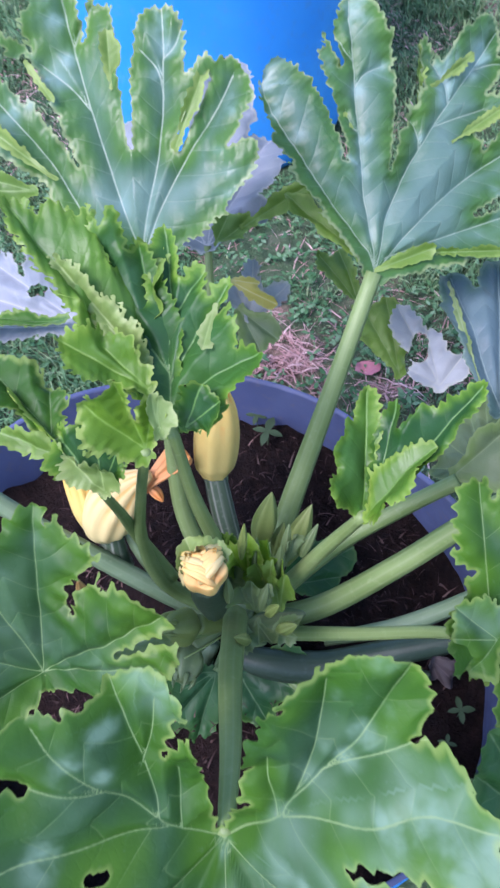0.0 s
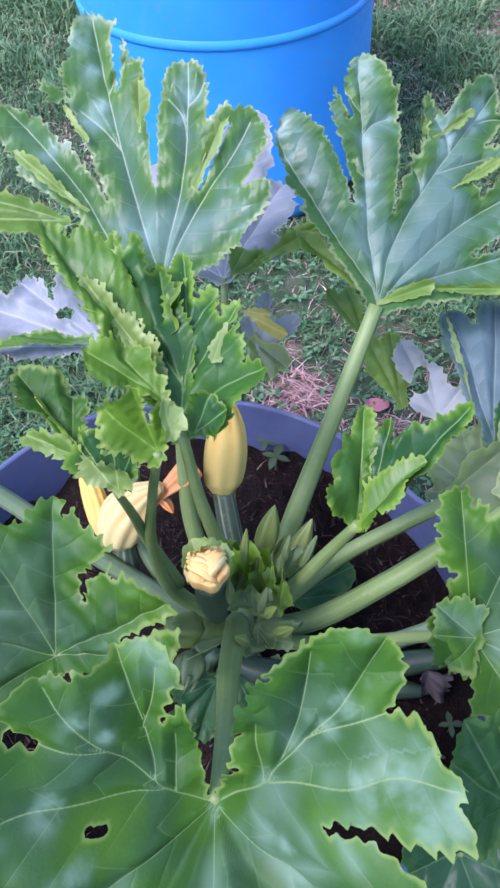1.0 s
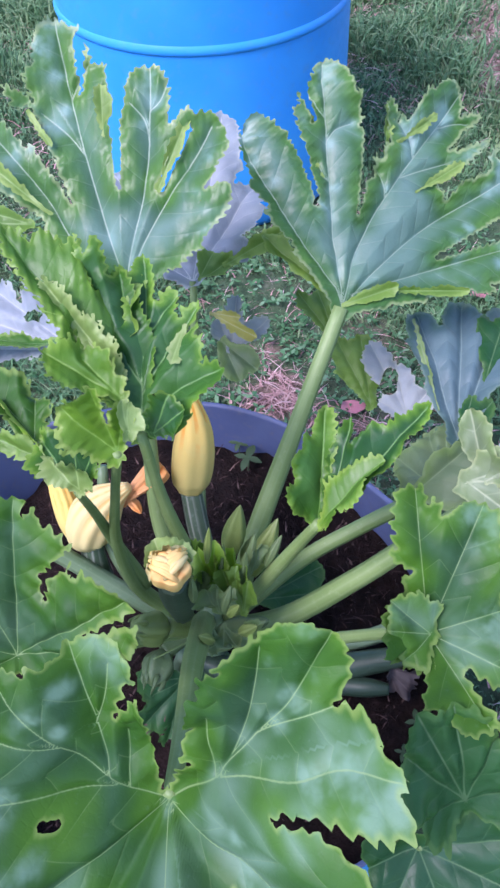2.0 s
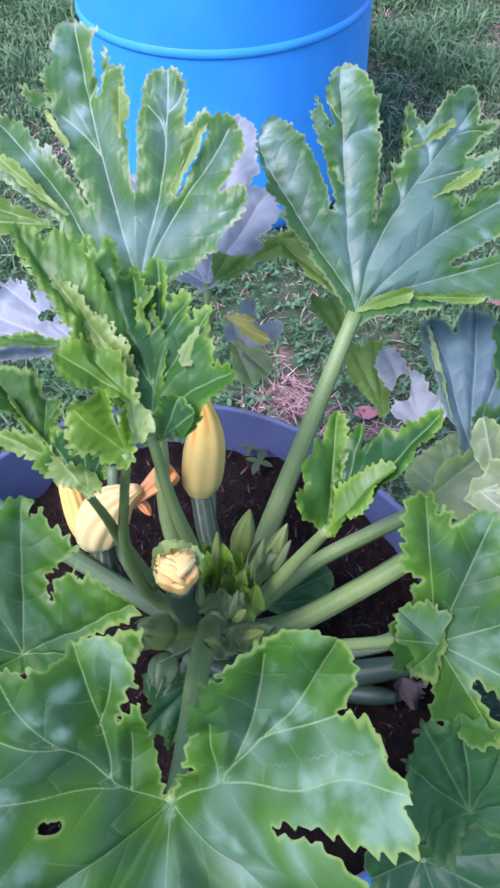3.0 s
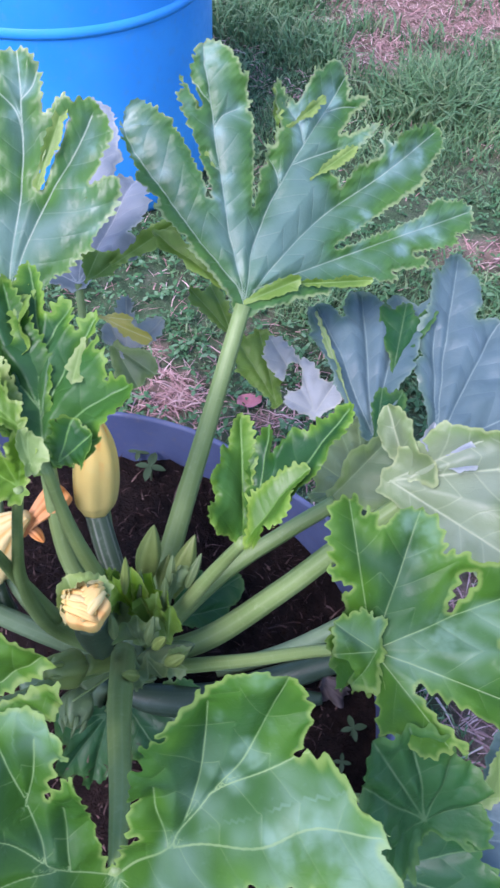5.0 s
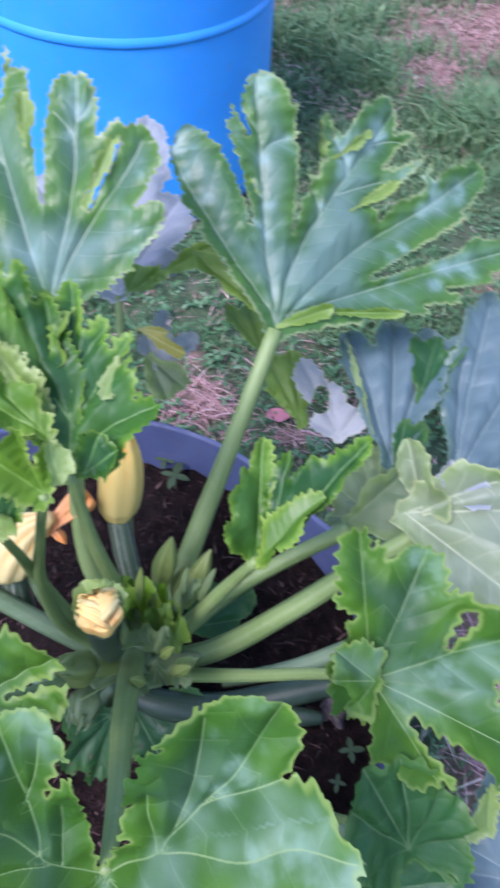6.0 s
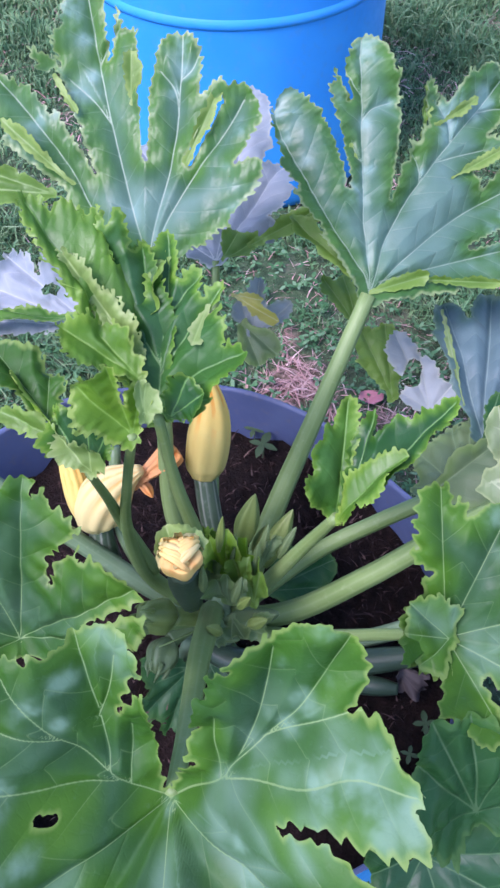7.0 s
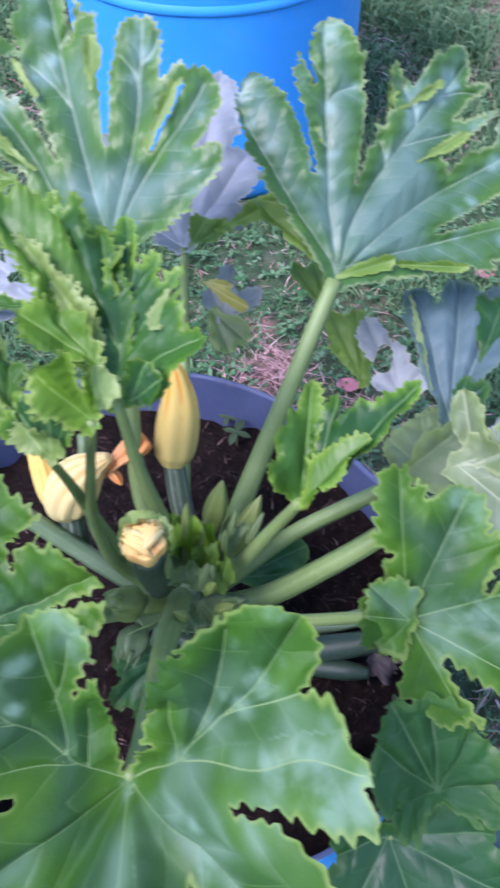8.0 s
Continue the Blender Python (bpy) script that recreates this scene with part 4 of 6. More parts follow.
leaf(plant, (-0.008, 0.4782, 0.3079), (6.9, 35.7, -57.8), [(-27.2, 0.0616, 0.02, -0.0001), (0.0, 0.0906, 0.024, 0.0004), (20.2, 0.0648, 0.02, -0.0002)], LEAF_DARK, 'low dark bluish-green leaf lying on the soil', seed=55, web=0.85, ear=30, fold=0.05, teeth=0.001)
leaf(plant, (-0.0865, 0.423, 0.6669), (37.3, 6.9, 49.4), [(-0.0, 0.1971, 0.019, -0.0016), (6.6, 0.1829, 0.028, 0.001, 0), (13.6, 0.1566, 0.026, 0.0011, 0), (28.2, 0.1462, 0.022, -0.0007)], LEAF_YOUNG_LIT, 'upright folded young leaf of fresh green', petiole=[(-0.0847, 0.4166, 0.6744, 0.0042), (-0.0793, 0.419, 0.591, 0.0054), (-0.0681, 0.4221, 0.5142, 0.0068), (-0.0529, 0.4345, 0.4189, 0.0075), (-0.0413, 0.4379, 0.3423, 0.008)], lobules=[(0.0135, 0.1038, 0.0429, 0.1657, 0.008), (0.0317, 0.095, 0.0706, 0.1299, 0.0073)], slits=[(0.0334, 0.1204, 0.0426, 0.1442, 0.0035, 0.0089), (-0.0263, 0.142, -0.0416, 0.1799, 0.0033, 0.0163)], seed=13, web=0.62, ear=10, fold=0.26, ruffle=0.0065, teeth=0.007, pitch=0.01, bow=1.1, quilt=0.0003, hump=0.003, step=0.0013, jag=0.0026, jag_pitch=0.0074)
leaf(plant, (-0.0848, 0.4209, 0.6715), (31.8, -7.4, -26.3), [(-44.0, 0.0680, 0.015, 0.016, 0), (-33.0, 0.0980, 0.011, 0.014, 0), (-21.9, 0.1531, 0.0135, 0.004), (-10.0, 0.1230, 0.015, -0.002, 0), (4.0, 0.1139, 0.013, -0.004), (18.0, 0.0900, 0.010, -0.003, 0), (35.6, 0.0836, 0.016, -0.003), (56.0, 0.0460, 0.011, 0.003)], LEAF_YOUNG, 'folded half of a young leaf of fresh green', veins=[[(0, 0), (-0.0136, 0.0361), (-0.0290, 0.0826), (-0.0460, 0.1200), (-0.0560, 0.1410)], [(-0.0110, 0.0290), (-0.0040, 0.0680), (0.0079, 0.1080)], [(-0.0050, 0.0130), (0.0180, 0.0420), (0.0470, 0.0660)], [(-0.0250, 0.0720), (-0.0210, 0.0950), (-0.0150, 0.1160)], [(-0.0136, 0.0361), (-0.0320, 0.0500), (-0.0480, 0.0560)], [(-0.0010, 0.0030), (0.0160, 0.0140), (0.0340, 0.0240)]], slits=[(0.0040, 0.0830, 0.0160, 0.1000, 0.0010, 0.0040)], seed=82, web=0.70, ear=6, fold=0.34, ruffle=0.0034, teeth=0.003, pitch=0.01, bow=1.1, quilt=0.0008, hump=0.003, step=0.0013, jag=0.0034, jag_pitch=0.0090, grain=0.4)
leaf(plant, (-0.0855, 0.4285, 0.6660), (37, 0, 15), [(-22.0, 0.0980, 0.010, 0.002, 0), (-10.0, 0.1330, 0.013, 0.001), (2.2, 0.1350, 0.013, -0.003), (9.5, 0.0950, 0.011, 0.000, 0)], LEAF_YOUNG, 'deep green inner fold of a young leaf', lobules=[(-0.0150, 0.1150, -0.0100, 0.1578, 0.008), (-0.0200, 0.1150, -0.0256, 0.1552, 0.007)], seed=83, web=0.74, ear=6, fold=0.42, ruffle=0.0045, teeth=0.004, pitch=0.01, bow=1.1, quilt=0.0003, hump=0.003, step=0.0013, jag=0.0022, jag_pitch=0.0065, grain=0.6)
leaf(plant, (-0.1043, 0.4551, 0.7018), (35.9, -26.9, 33.3), [(-0.0, 0.0365, 0.018, 0.0014), (3.3, 0.0941, 0.012, -0.0021), (5.2, 0.0643, 0.016, -0.0016, 0), (21.7, 0.0361, 0.014, 0.0003, 0)], LEAF_LIME, 'rolled pale margin of a young leaf', lobules=[(-0.0026, 0.0271, 0.0108, 0.0199, 0.0071)], seed=56, web=0.6, ear=14, fold=0.48, teeth=0.006, pitch=0.01, ruffle=0.0090, step=0.0013, jag=0.0026, jag_pitch=0.0074)
leaf(plant, (-0.1059, 0.4892, 0.7044), (39.1, -7.1, -22.6), [(-10.4, 0.0441, 0.009, 0.0005), (-0.0, 0.0544, 0.009, -0.0009), (26.3, 0.0257, 0.008, 0.0001, 0)], LEAF_OLIVE, 'pale curled inner lobe of a young leaf', seed=64, web=0.55, ear=12, fold=0.3, teeth=0.004, ruffle=0.006)
leaf(plant, (-0.0733, 0.4137, 0.6802), (41.0, 37.7, -71.2), [(-59.0, 0.0208, 0.01, 0.0032, 0), (-47.5, 0.0366, 0.01, -0.0054), (-18.4, 0.0362, 0.012, -0.0027), (0.0, 0.0293, 0.012, 0.0026, 0)], LEAF_YOUNG, 'ruffled lower lobe of a young leaf', seed=65, web=0.7, ear=25, fold=0.48, ruffle=0.0065, teeth=0.006, pitch=0.009, quilt=0.0003, hump=0.003, step=0.0013, jag=0.0026, jag_pitch=0.0074)
leaf(plant, (-0.0534, 0.487, 0.7229), (-14.4, -17.8, 170.8), [(-0.0, 0.0342, 0.007, -0.0)], LEAF_LIME, 'dry bleached patch on a young leaf', seed=63, web=0.2, ear=6, fold=0.08, teeth=0.001, ruffle=0.0014, step=0.0014, hump=0.0, puff=0.001)
leaf(plant, (-0.0998, 0.4334, 0.6989), (34.4, -10.1, 49.3), [(-15.0, 0.0704, 0.018, -0.0014), (-6.0, 0.0592, 0.014, 0.0012, 0), (-0.0, 0.0417, 0.015, 0.0005), (13.4, 0.0194, 0.012, -0.0002, 0)], LEAF_FRESH, 'ruffled yellow-green lobe of a young leaf', lobules=[(-0.0181, 0.0467, -0.0275, 0.0339, 0.0059), (-0.0113, 0.0321, -0.0199, 0.024, 0.0051)], seed=59, web=0.42, ear=16, fold=0.56, ruffle=0.0065, teeth=0.007, pitch=0.009, quilt=0.0003, hump=0.003, step=0.0013, jag=0.0026, jag_pitch=0.0074)
leaf(plant, (-0.1023, 0.4005, 0.6716), (68.3, 4.8, 4.4), [(-46.0, 0.059, 0.018, 0.0018), (-33.5, 0.061, 0.012, -0.003, 0), (-16.7, 0.0615, 0.016, -0.0008), (0.0, 0.04, 0.014, 0.0047, 0), (9.8, 0.05, 0.01, -0.0055), (21.8, 0.0294, 0.01, 0.0007, 0)], LEAF_FRESH, 'small ruffled young leaf of yellowish green', petiole=[(-0.1023, 0.4005, 0.6716, 0.0038), (-0.1195, 0.4155, 0.5915, 0.0043), (-0.1301, 0.4182, 0.5162, 0.0055), (-0.1226, 0.4268, 0.4182, 0.0079), (-0.0786, 0.4331, 0.3414, 0.0085)], lobules=[(-0.0263, 0.016, -0.0364, 0.0277, 0.0076)], slits=[(-0.006, 0.0299, -0.0067, 0.0543, 0.0009, 0.0033)], seed=14, web=0.52, ear=20, fold=0.56, ruffle=0.0073, teeth=0.007, pitch=0.009, quilt=0.0003, hump=0.003, step=0.0013, jag=0.0026, jag_pitch=0.0074)
leaf(plant, (-0.0892, 0.3961, 0.7034), (52.4, 27.1, 26.4), [(-13.1, 0.0255, 0.006, -0.0005), (0.0, 0.0201, 0.008, 0.0014), (4.8, 0.0084, 0.008, -0.0004, 0)], LEAF_LIME, 'crinkled pale edge of a young leaf', seed=66, web=0.6, ear=20, fold=0.48, ruffle=0.0081, teeth=0.004, pitch=0.008, step=0.0018)
leaf(plant, (-0.1782, 0.429, 0.6535), (11.4, 8.8, 10.3), [(-34.7, 0.0825, 0.018, -0.0003), (-22.0, 0.0661, 0.014, 0.0004, 0), (0.0, 0.0413, 0.012, -0.0002), (27.6, 0.0198, 0.008, 0.0, 0)], LEAF, 'half-folded leaf of dull bluish green', petiole=[(-0.1399, 0.392, 0.6324, 0.0033), (-0.1374, 0.4092, 0.5747, 0.0043), (-0.1351, 0.4255, 0.5097, 0.0056), (-0.1169, 0.4315, 0.4217, 0.007)], seed=15, web=0.55, ear=14, fold=0.3, ruffle=0.005, teeth=0.006, pitch=0.01, bow=1.0, step=0.0014, jag=0.0023, jag_pitch=0.0085)
leaf(plant, (-0.1754, 0.4216, 0.6602), (95.2, -83.1, -51.7), [(-0.0, 0.0314, 0.009, 0.0, 0), (4.5, 0.0575, 0.008, 0.0)], LEAF_FRESH, 'yellow-green rolled edge of a dull leaf', seed=67, web=0.3, ear=8, fold=0.32, ruffle=0.0032, teeth=0.003, quilt=0.0003, hump=0.003, step=0.0013, jag=0.0026, jag_pitch=0.0074)
leaf(plant, (-0.166, 0.4121, 0.6475), (17.6, -49.5, 43.6), [(-12.0, 0.0597, 0.01, 0.0014), (0.0, 0.0351, 0.01, -0.0016, 0), (13.4, 0.014, 0.01, 0.0003, 0)], LEAF_OLIVE, 'low green arm of a dull leaf', seed=68, web=0.5, ear=14, fold=0.3, ruffle=0.006, teeth=0.006, pitch=0.01)
leaf(plant, (-0.1399, 0.392, 0.6324), (48.9, -17.9, -10.8), [(-30.8, 0.0525, 0.012, 0.0072), (-23.0, 0.0592, 0.014, -0.0011, 0), (-0.0, 0.0571, 0.018, -0.0063), (30.8, 0.0451, 0.016, -0.0037), (52.3, 0.0297, 0.012, 0.0039, 0)], LEAF_YOUNG, 'cupped lobe of a dull green leaf', seed=57, web=0.72, ear=16, fold=0.48, ruffle=0.0065, teeth=0.006, pitch=0.01, quilt=0.0003, hump=0.003, step=0.0013, jag=0.0026, jag_pitch=0.0074)
leaf(plant, (-0.1363, 0.3869, 0.6409), (57.5, -6.6, -11.6), [(-44.4, 0.0394, 0.012, -0.0006), (-20.7, 0.0282, 0.01, 0.0001, 0), (0.0, 0.0256, 0.01, 0.0005), (36.3, 0.0259, 0.01, -0.0004, 0)], LEAF_LIME, 'pale ruffled lower edge of a cupped leaf', seed=69, web=0.55, ear=10, fold=0.48, ruffle=0.0090, teeth=0.006, pitch=0.01, step=0.0013, jag=0.0026, jag_pitch=0.0074)
leaf(plant, (0.0574, 0.4073, 0.5697), (32.4, 1.3, 22.0), [(-28.9, 0.044, 0.015, 0.0002, 0), (-0.0, 0.0645, 0.014, -0.0006, 0), (9.0, 0.080, 0.009, -0.0004, 0), (21.5, 0.1041, 0.0115, 0.0006)], LEAF_YOUNG_LIT, 'small upright young leaf of fresh green', petiole=[(0.0574, 0.4073, 0.5697, 0.0047), (0.0295, 0.4215, 0.4925, 0.0064), (-0.0031, 0.4255, 0.4202, 0.0078), (-0.0335, 0.4233, 0.3686, 0.0087)], seed=16, web=0.46, ear=12, fold=0.56, ruffle=0.0065, cut=0.15, teeth=0.002, pitch=0.009, quilt=0.0003, hump=0.003, step=0.0013, jag=0.0026, jag_pitch=0.0074)
leaf(plant, (0.0601, 0.4087, 0.5746), (30.1, -13.4, -29.2), [(-1.0, 0.0937, 0.009, 0.0013), (4.8, 0.0631, 0.011, -0.001, 0), (17.0, 0.0960, 0.012, 0.0004, 0), (27.4, 0.1350, 0.014, 0.0004)], LEAF_YOUNG, 'folded lobe of a small young leaf', seed=93, web=0.36, ear=6, fold=0.56, ruffle=0.0065, cut=0.12, teeth=0.002, pitch=0.009, quilt=0.0003, hump=0.003, step=0.0013, jag=0.0026, jag_pitch=0.0074)
leaf(plant, (0.0578, 0.4028, 0.5764), (44.1, -6.1, -84.6), [(-30.3, 0.0453, 0.012, -0.0009, 0), (-17.3, 0.0795, 0.014, 0.0007), (0.0, 0.0565, 0.014, 0.0013, 0), (30.6, 0.0283, 0.01, -0.0004, 0)], LEAF_YOUNG_LIT, 'ruffled lower lobe of a small young leaf', seed=94, web=0.55, ear=10, fold=0.30, ruffle=0.0040, teeth=0.005, pitch=0.009, quilt=0.0003, hump=0.003, step=0.0013, jag=0.0026, jag_pitch=0.0074)
leaf(plant, (0.1385, 0.2973, 0.5837), (27.8, 19.3, -51.6), [(-177.6, 0.030, 0.016, 0.0484, 0), (-114.2, 0.034, 0.016, 0.0248, 0), (-57.0, 0.1120, 0.022, 0.0287), (-29.5, 0.1075, 0.028, 0.0265), (1.4, 0.098, 0.028, 0.0171, 0), (18.2, 0.1232, 0.03, 0.016), (60.0, 0.116, 0.034, 0.0324), (92.0, 0.076, 0.026, 0.0444)], LEAF, 'broad green leaf with pale ribs radiating from its stalk', petiole=[(0.1385, 0.2973, 0.5837, 0.0037), (0.1092, 0.3358, 0.5055, 0.0051), (0.061, 0.367, 0.4312, 0.0061), (-0.0043, 0.3995, 0.3593, 0.0076), (-0.0594, 0.4183, 0.3274, 0.008)], lobules=[(-0.0691, 0.0344, -0.0842, 0.0314, 0.0075), (0.0351, -0.0162, 0.0396, -0.0302, 0.0078)], slits=[(-0.0778, 0.0605, -0.0877, 0.074, 0.0012, 0.0057), (-0.043, 0.0169, -0.0588, 0.0056, 0.0021, 0.0058), (0.0148, 0.0584, 0.0059, 0.0848, 0.0016, 0.0057), (0.0375, 0.0066, 0.0575, 0.01, 0.0024, 0.007), (0.0575, 0.01, 0.0895, 0.0206, 0.007, 0.0113), (0.0236, -0.0211, 0.0273, -0.0363, 0.0016, 0.0055)], seed=17, web=0.62, ear=36, fold=0.2, hump=0.006, teeth=0.004, pitch=0.013, step=0.0014, jag=0.0042, jag_pitch=0.0115, grain=0.5, silver_sheen=[(-0.046, 0.081, 0.016), (-0.030, 0.076, 0.014), (0.023, 0.045, 0.018)])
leaf(plant, (0.1385, 0.2922, 0.592), (-3.7, -40.7, 137.1), [(-0.0, 0.0317, 0.016, 0.0026), (42.9, 0.0384, 0.018, -0.0019), (73.5, 0.0438, 0.014, -0.0033), (101.5, 0.0253, 0.014, 0.0028, 0)], LEAF, 'curled green ear of a broad leaf', seed=92, web=0.8, ear=26, fold=0.15, ruffle=0.003, teeth=0.007, pitch=0.01, step=0.0014, jag=0.0023, jag_pitch=0.0085)
# the pale spots on one lobe also paint its glossy sheen
leaf(plant, (-0.0444, 0.1649, 0.6027), (-58.7, 12.1, -174.5), [(-178.9, 0.0772, 0.022, -0.0029, 0), (-152.4, 0.0955, 0.022, 0.0086, 0), (-130.0, 0.1756, 0.04, 0.005), (-95.8, 0.1643, 0.044, 0.0525), (-86.6, 0.106, 0.042, 0.0966, 0), (0.0, 0.0505, 0.05, 0.1186), (98.7, 0.116, 0.046, 0.1059), (122.8, 0.1706, 0.046, 0.0653), (140.8, 0.1541, 0.04, 0.022), (167.6, 0.1294, 0.04, -0.0084, 0)], LEAF, 'very broad toothed green leaf with silvery patches and pale ribs', petiole=[(-0.0444, 0.1649, 0.6027, 0.005), (-0.0454, 0.2239, 0.5621, 0.0073), (-0.0527, 0.3114, 0.4856, 0.0099), (-0.0548, 0.3938, 0.4111, 0.0119)], lobules=[(-0.0987, -0.0829, -0.1429, -0.0951, 0.0084), (-0.0856, -0.0371, -0.1435, -0.0615, 0.0118), (-0.1043, -0.0347, -0.1604, -0.0465, 0.0117), (-0.1125, -0.0304, -0.1595, -0.0344, 0.0117)], slits=[(0.0003, -0.0078, -0.0103, -0.041, 0.0029, 0.0099), (-0.0103, -0.041, -0.0195, -0.0794, 0.0099, 0.0158), (-0.0195, -0.0794, -0.0306, -0.1273, 0.0158, 0.0248), (0.0869, -0.0864, 0.1047, -0.1077, 0.0024, 0.0073), (0.0655, -0.0303, 0.0577, -0.0245, 0.002, 0.0024), (-0.0740, -0.0165, -0.1010, -0.0235, 0.0020, 0.0034), (-0.1010, -0.0235, -0.1215, -0.0175, 0.0034, 0.0064), (-0.1215, -0.0175, -0.1688, -0.0110, 0.0058, 0.0165), (-0.1239, -0.0633, -0.1446, -0.0734, 0.0019, 0.0082), (-0.1446, -0.0734, -0.1675, -0.0745, 0.0082, 0.0134), (0.0155, -0.0701, -0.0012, -0.0894, 0.0018, 0.0049), (-0.0225, -0.0318, -0.0130, -0.0300, 0.0014, 0.0030), (-0.0330, -0.0560, -0.0240, -0.0560, 0.0010, 0.0024)], spikes=[(0.0904, -0.1248), (0.0713, -0.1275), (0.0566, -0.1252), (0.0459, -0.1222), (0.0339, -0.1287), (0.0222, -0.1188), (0.0103, -0.1259), (0.0049, -0.1063), (0.0073, -0.0893), (-0.001, -0.0778), (-0.0065, -0.0646), (-0.0432, -0.0849), (-0.0588, -0.0873), (-0.0654, -0.1004), (-0.0787, -0.1114), (-0.1246, -0.1217), (-0.1345, -0.1137), (-0.1407, -0.1032), (-0.141, -0.092), (-0.1352, -0.0781), (-0.1465, -0.0649), (-0.151, -0.0603), (-0.1566, -0.0533), (-0.1613, -0.0466), (-0.1591, -0.0312)], seed=18, silver_sheen=[(-0.106, -0.035, 0.008), (-0.116, -0.037, 0.010), (-0.133, -0.033, 0.012), (-0.151, -0.036, 0.012), (-0.1285, -0.0424, 0.010), (-0.099, -0.036, 0.006), (-0.0963, -0.0676, 0.010), (-0.0851, -0.0536, 0.008), (0.0605, -0.0886, 0.012), (0.0417, -0.0985, 0.009), (0.083, -0.052, 0.012), (0.0717, -0.0172, 0.009), (-0.053, 0.026, 0.010), (-0.0515, 0.0024, 0.008), (-0.123, -0.1226, 0.012), (-0.112, -0.082, 0.006), (-0.091, -0.092, 0.006), (-0.075, -0.060, 0.005), (0.048, -0.075, 0.007), (0.0, 0.0, 0.005)], veins=[[(0, 0), (-0.0375, -0.0186), (-0.0487, -0.0284), (-0.0949, -0.0634), (-0.1229, -0.0984), (-0.132, -0.112)], [(-0.0487, -0.0284), (-0.0650, -0.0520), (-0.0767, -0.0774), (-0.0851, -0.1012)], [(-0.0375, -0.0186), (-0.0385, -0.0330), (-0.0389, -0.0466), (-0.0425, -0.0620)], [(-0.0375, -0.0186), (-0.0907, -0.0326), (-0.1257, -0.0410), (-0.1537, -0.0424)], [(-0.0680, -0.0430), (-0.1000, -0.0560), (-0.1300, -0.0640)], [(0, 0), (0.0241, -0.0228), (0.0507, -0.0620), (0.0675, -0.0942), (0.075, -0.115)], [(0.0297, -0.0310), (0.0283, -0.0508), (0.0311, -0.0970), (0.0325, -0.1264)], [(0.0200, -0.0190), (0.0175, -0.0320), (0.0120, -0.0560)], [(0.0300, -0.0665), (0.0200, -0.0830), (0.0120, -0.1040)], [(0.0241, -0.0228), (0.0801, -0.0466), (0.115, -0.058)], [(0.0507, -0.0620), (0.0800, -0.0810), (0.0980, -0.0960)], [(0, 0), (0.0493, 0.0024), (0.098, 0.006)], [(0, 0), (-0.0005, 0.0192), (-0.001, 0.046)], [(0, 0), (-0.0389, 0.0150), (-0.075, 0.028)]], web=0.78, ear=14, fold=0.22, teeth=0.004, pitch=0.015, step=0.0014, bow=0.9, hump=0.007, jag=0.0034, jag_pitch=0.0115, grain=0.35, inset=0.0022)
leaf(plant, (-0.1864, 0.2876, 0.5515), (61.2, 4.7, 0.5), [(-113.8, 0.1048, 0.04, 0.0516), (-68.5, 0.1365, 0.04, 0.0262), (-28.0, 0.1453, 0.035, -0.0042), (0.0, 0.1371, 0.03, -0.0128), (13.5, 0.1198, 0.028, -0.01, 0), (50.4, 0.1228, 0.04, 0.032), (69.0, 0.096, 0.02, 0.0438)], LEAF, 'broad green leaf with pale ribs', petiole=[(-0.1864, 0.2876, 0.5515, 0.0036), (-0.1499, 0.3313, 0.4712, 0.0053), (-0.0977, 0.3761, 0.4129, 0.0068), (-0.0627, 0.4079, 0.3712, 0.0076)], slits=[(0.0075, 0.1188, 0.0134, 0.1399, 0.0009, 0.0051), (0.0242, 0.0571, 0.0248, 0.0755, 0.0018, 0.0039), (0.0248, 0.0755, 0.0431, 0.0945, 0.0039, 0.0056), (0.0586, 0.0389, 0.1013, 0.0682, 0.0013, 0.0037)], seed=19, web=0.74, ear=30, fold=0.18, bow=1.0, step=0.0014, teeth=0.004, jag=0.0042, jag_pitch=0.0115, grain=0.5)
leaf(plant, (0.1653, 0.1962, 0.5146), (62.6, -1.8, 17.6), [(-81.1, 0.0409, 0.03, 0.0144), (-34.7, 0.0725, 0.03, 0.0023), (-17.0, 0.0961, 0.028, -0.01), (0.0, 0.0906, 0.03, -0.0061), (25.7, 0.0582, 0.03, 0.0023), (78.9, 0.039, 0.03, 0.0123)], LEAF_DARK, 'low shaded leaf under the broad ones, painted dark green', petiole=[(0.1579, 0.2136, 0.5298, 0.003), (0.1286, 0.2546, 0.3836, 0.0041), (0.0519, 0.3266, 0.2935, 0.0053), (-0.0418, 0.4126, 0.295, 0.0061)], seed=20, web=0.86, ear=50, fold=0.26, step=0.0016, jag=0.003, jag_pitch=0.011, grain=0.6)
leaf(plant, (0.1394, 0.1846, 0.4287), (-35.5, 16.8, -165.1), [(-80.5, 0.0807, 0.03, 0.0093), (-48.3, 0.1065, 0.04, 0.005), (0.0, 0.0988, 0.04, -0.0074), (45.2, 0.088, 0.04, 0.0031), (90.2, 0.0464, 0.03, 0.0058)], LEAF_DARK, 'low dark leaf with pale ribs', petiole=[(0.1394, 0.1846, 0.4287, 0.0026), (0.2, 0.1927, 0.3781, 0.0031), (0.2477, 0.2246, 0.3354, 0.0038)], seed=21, web=0.7, ear=30, fold=0.1)
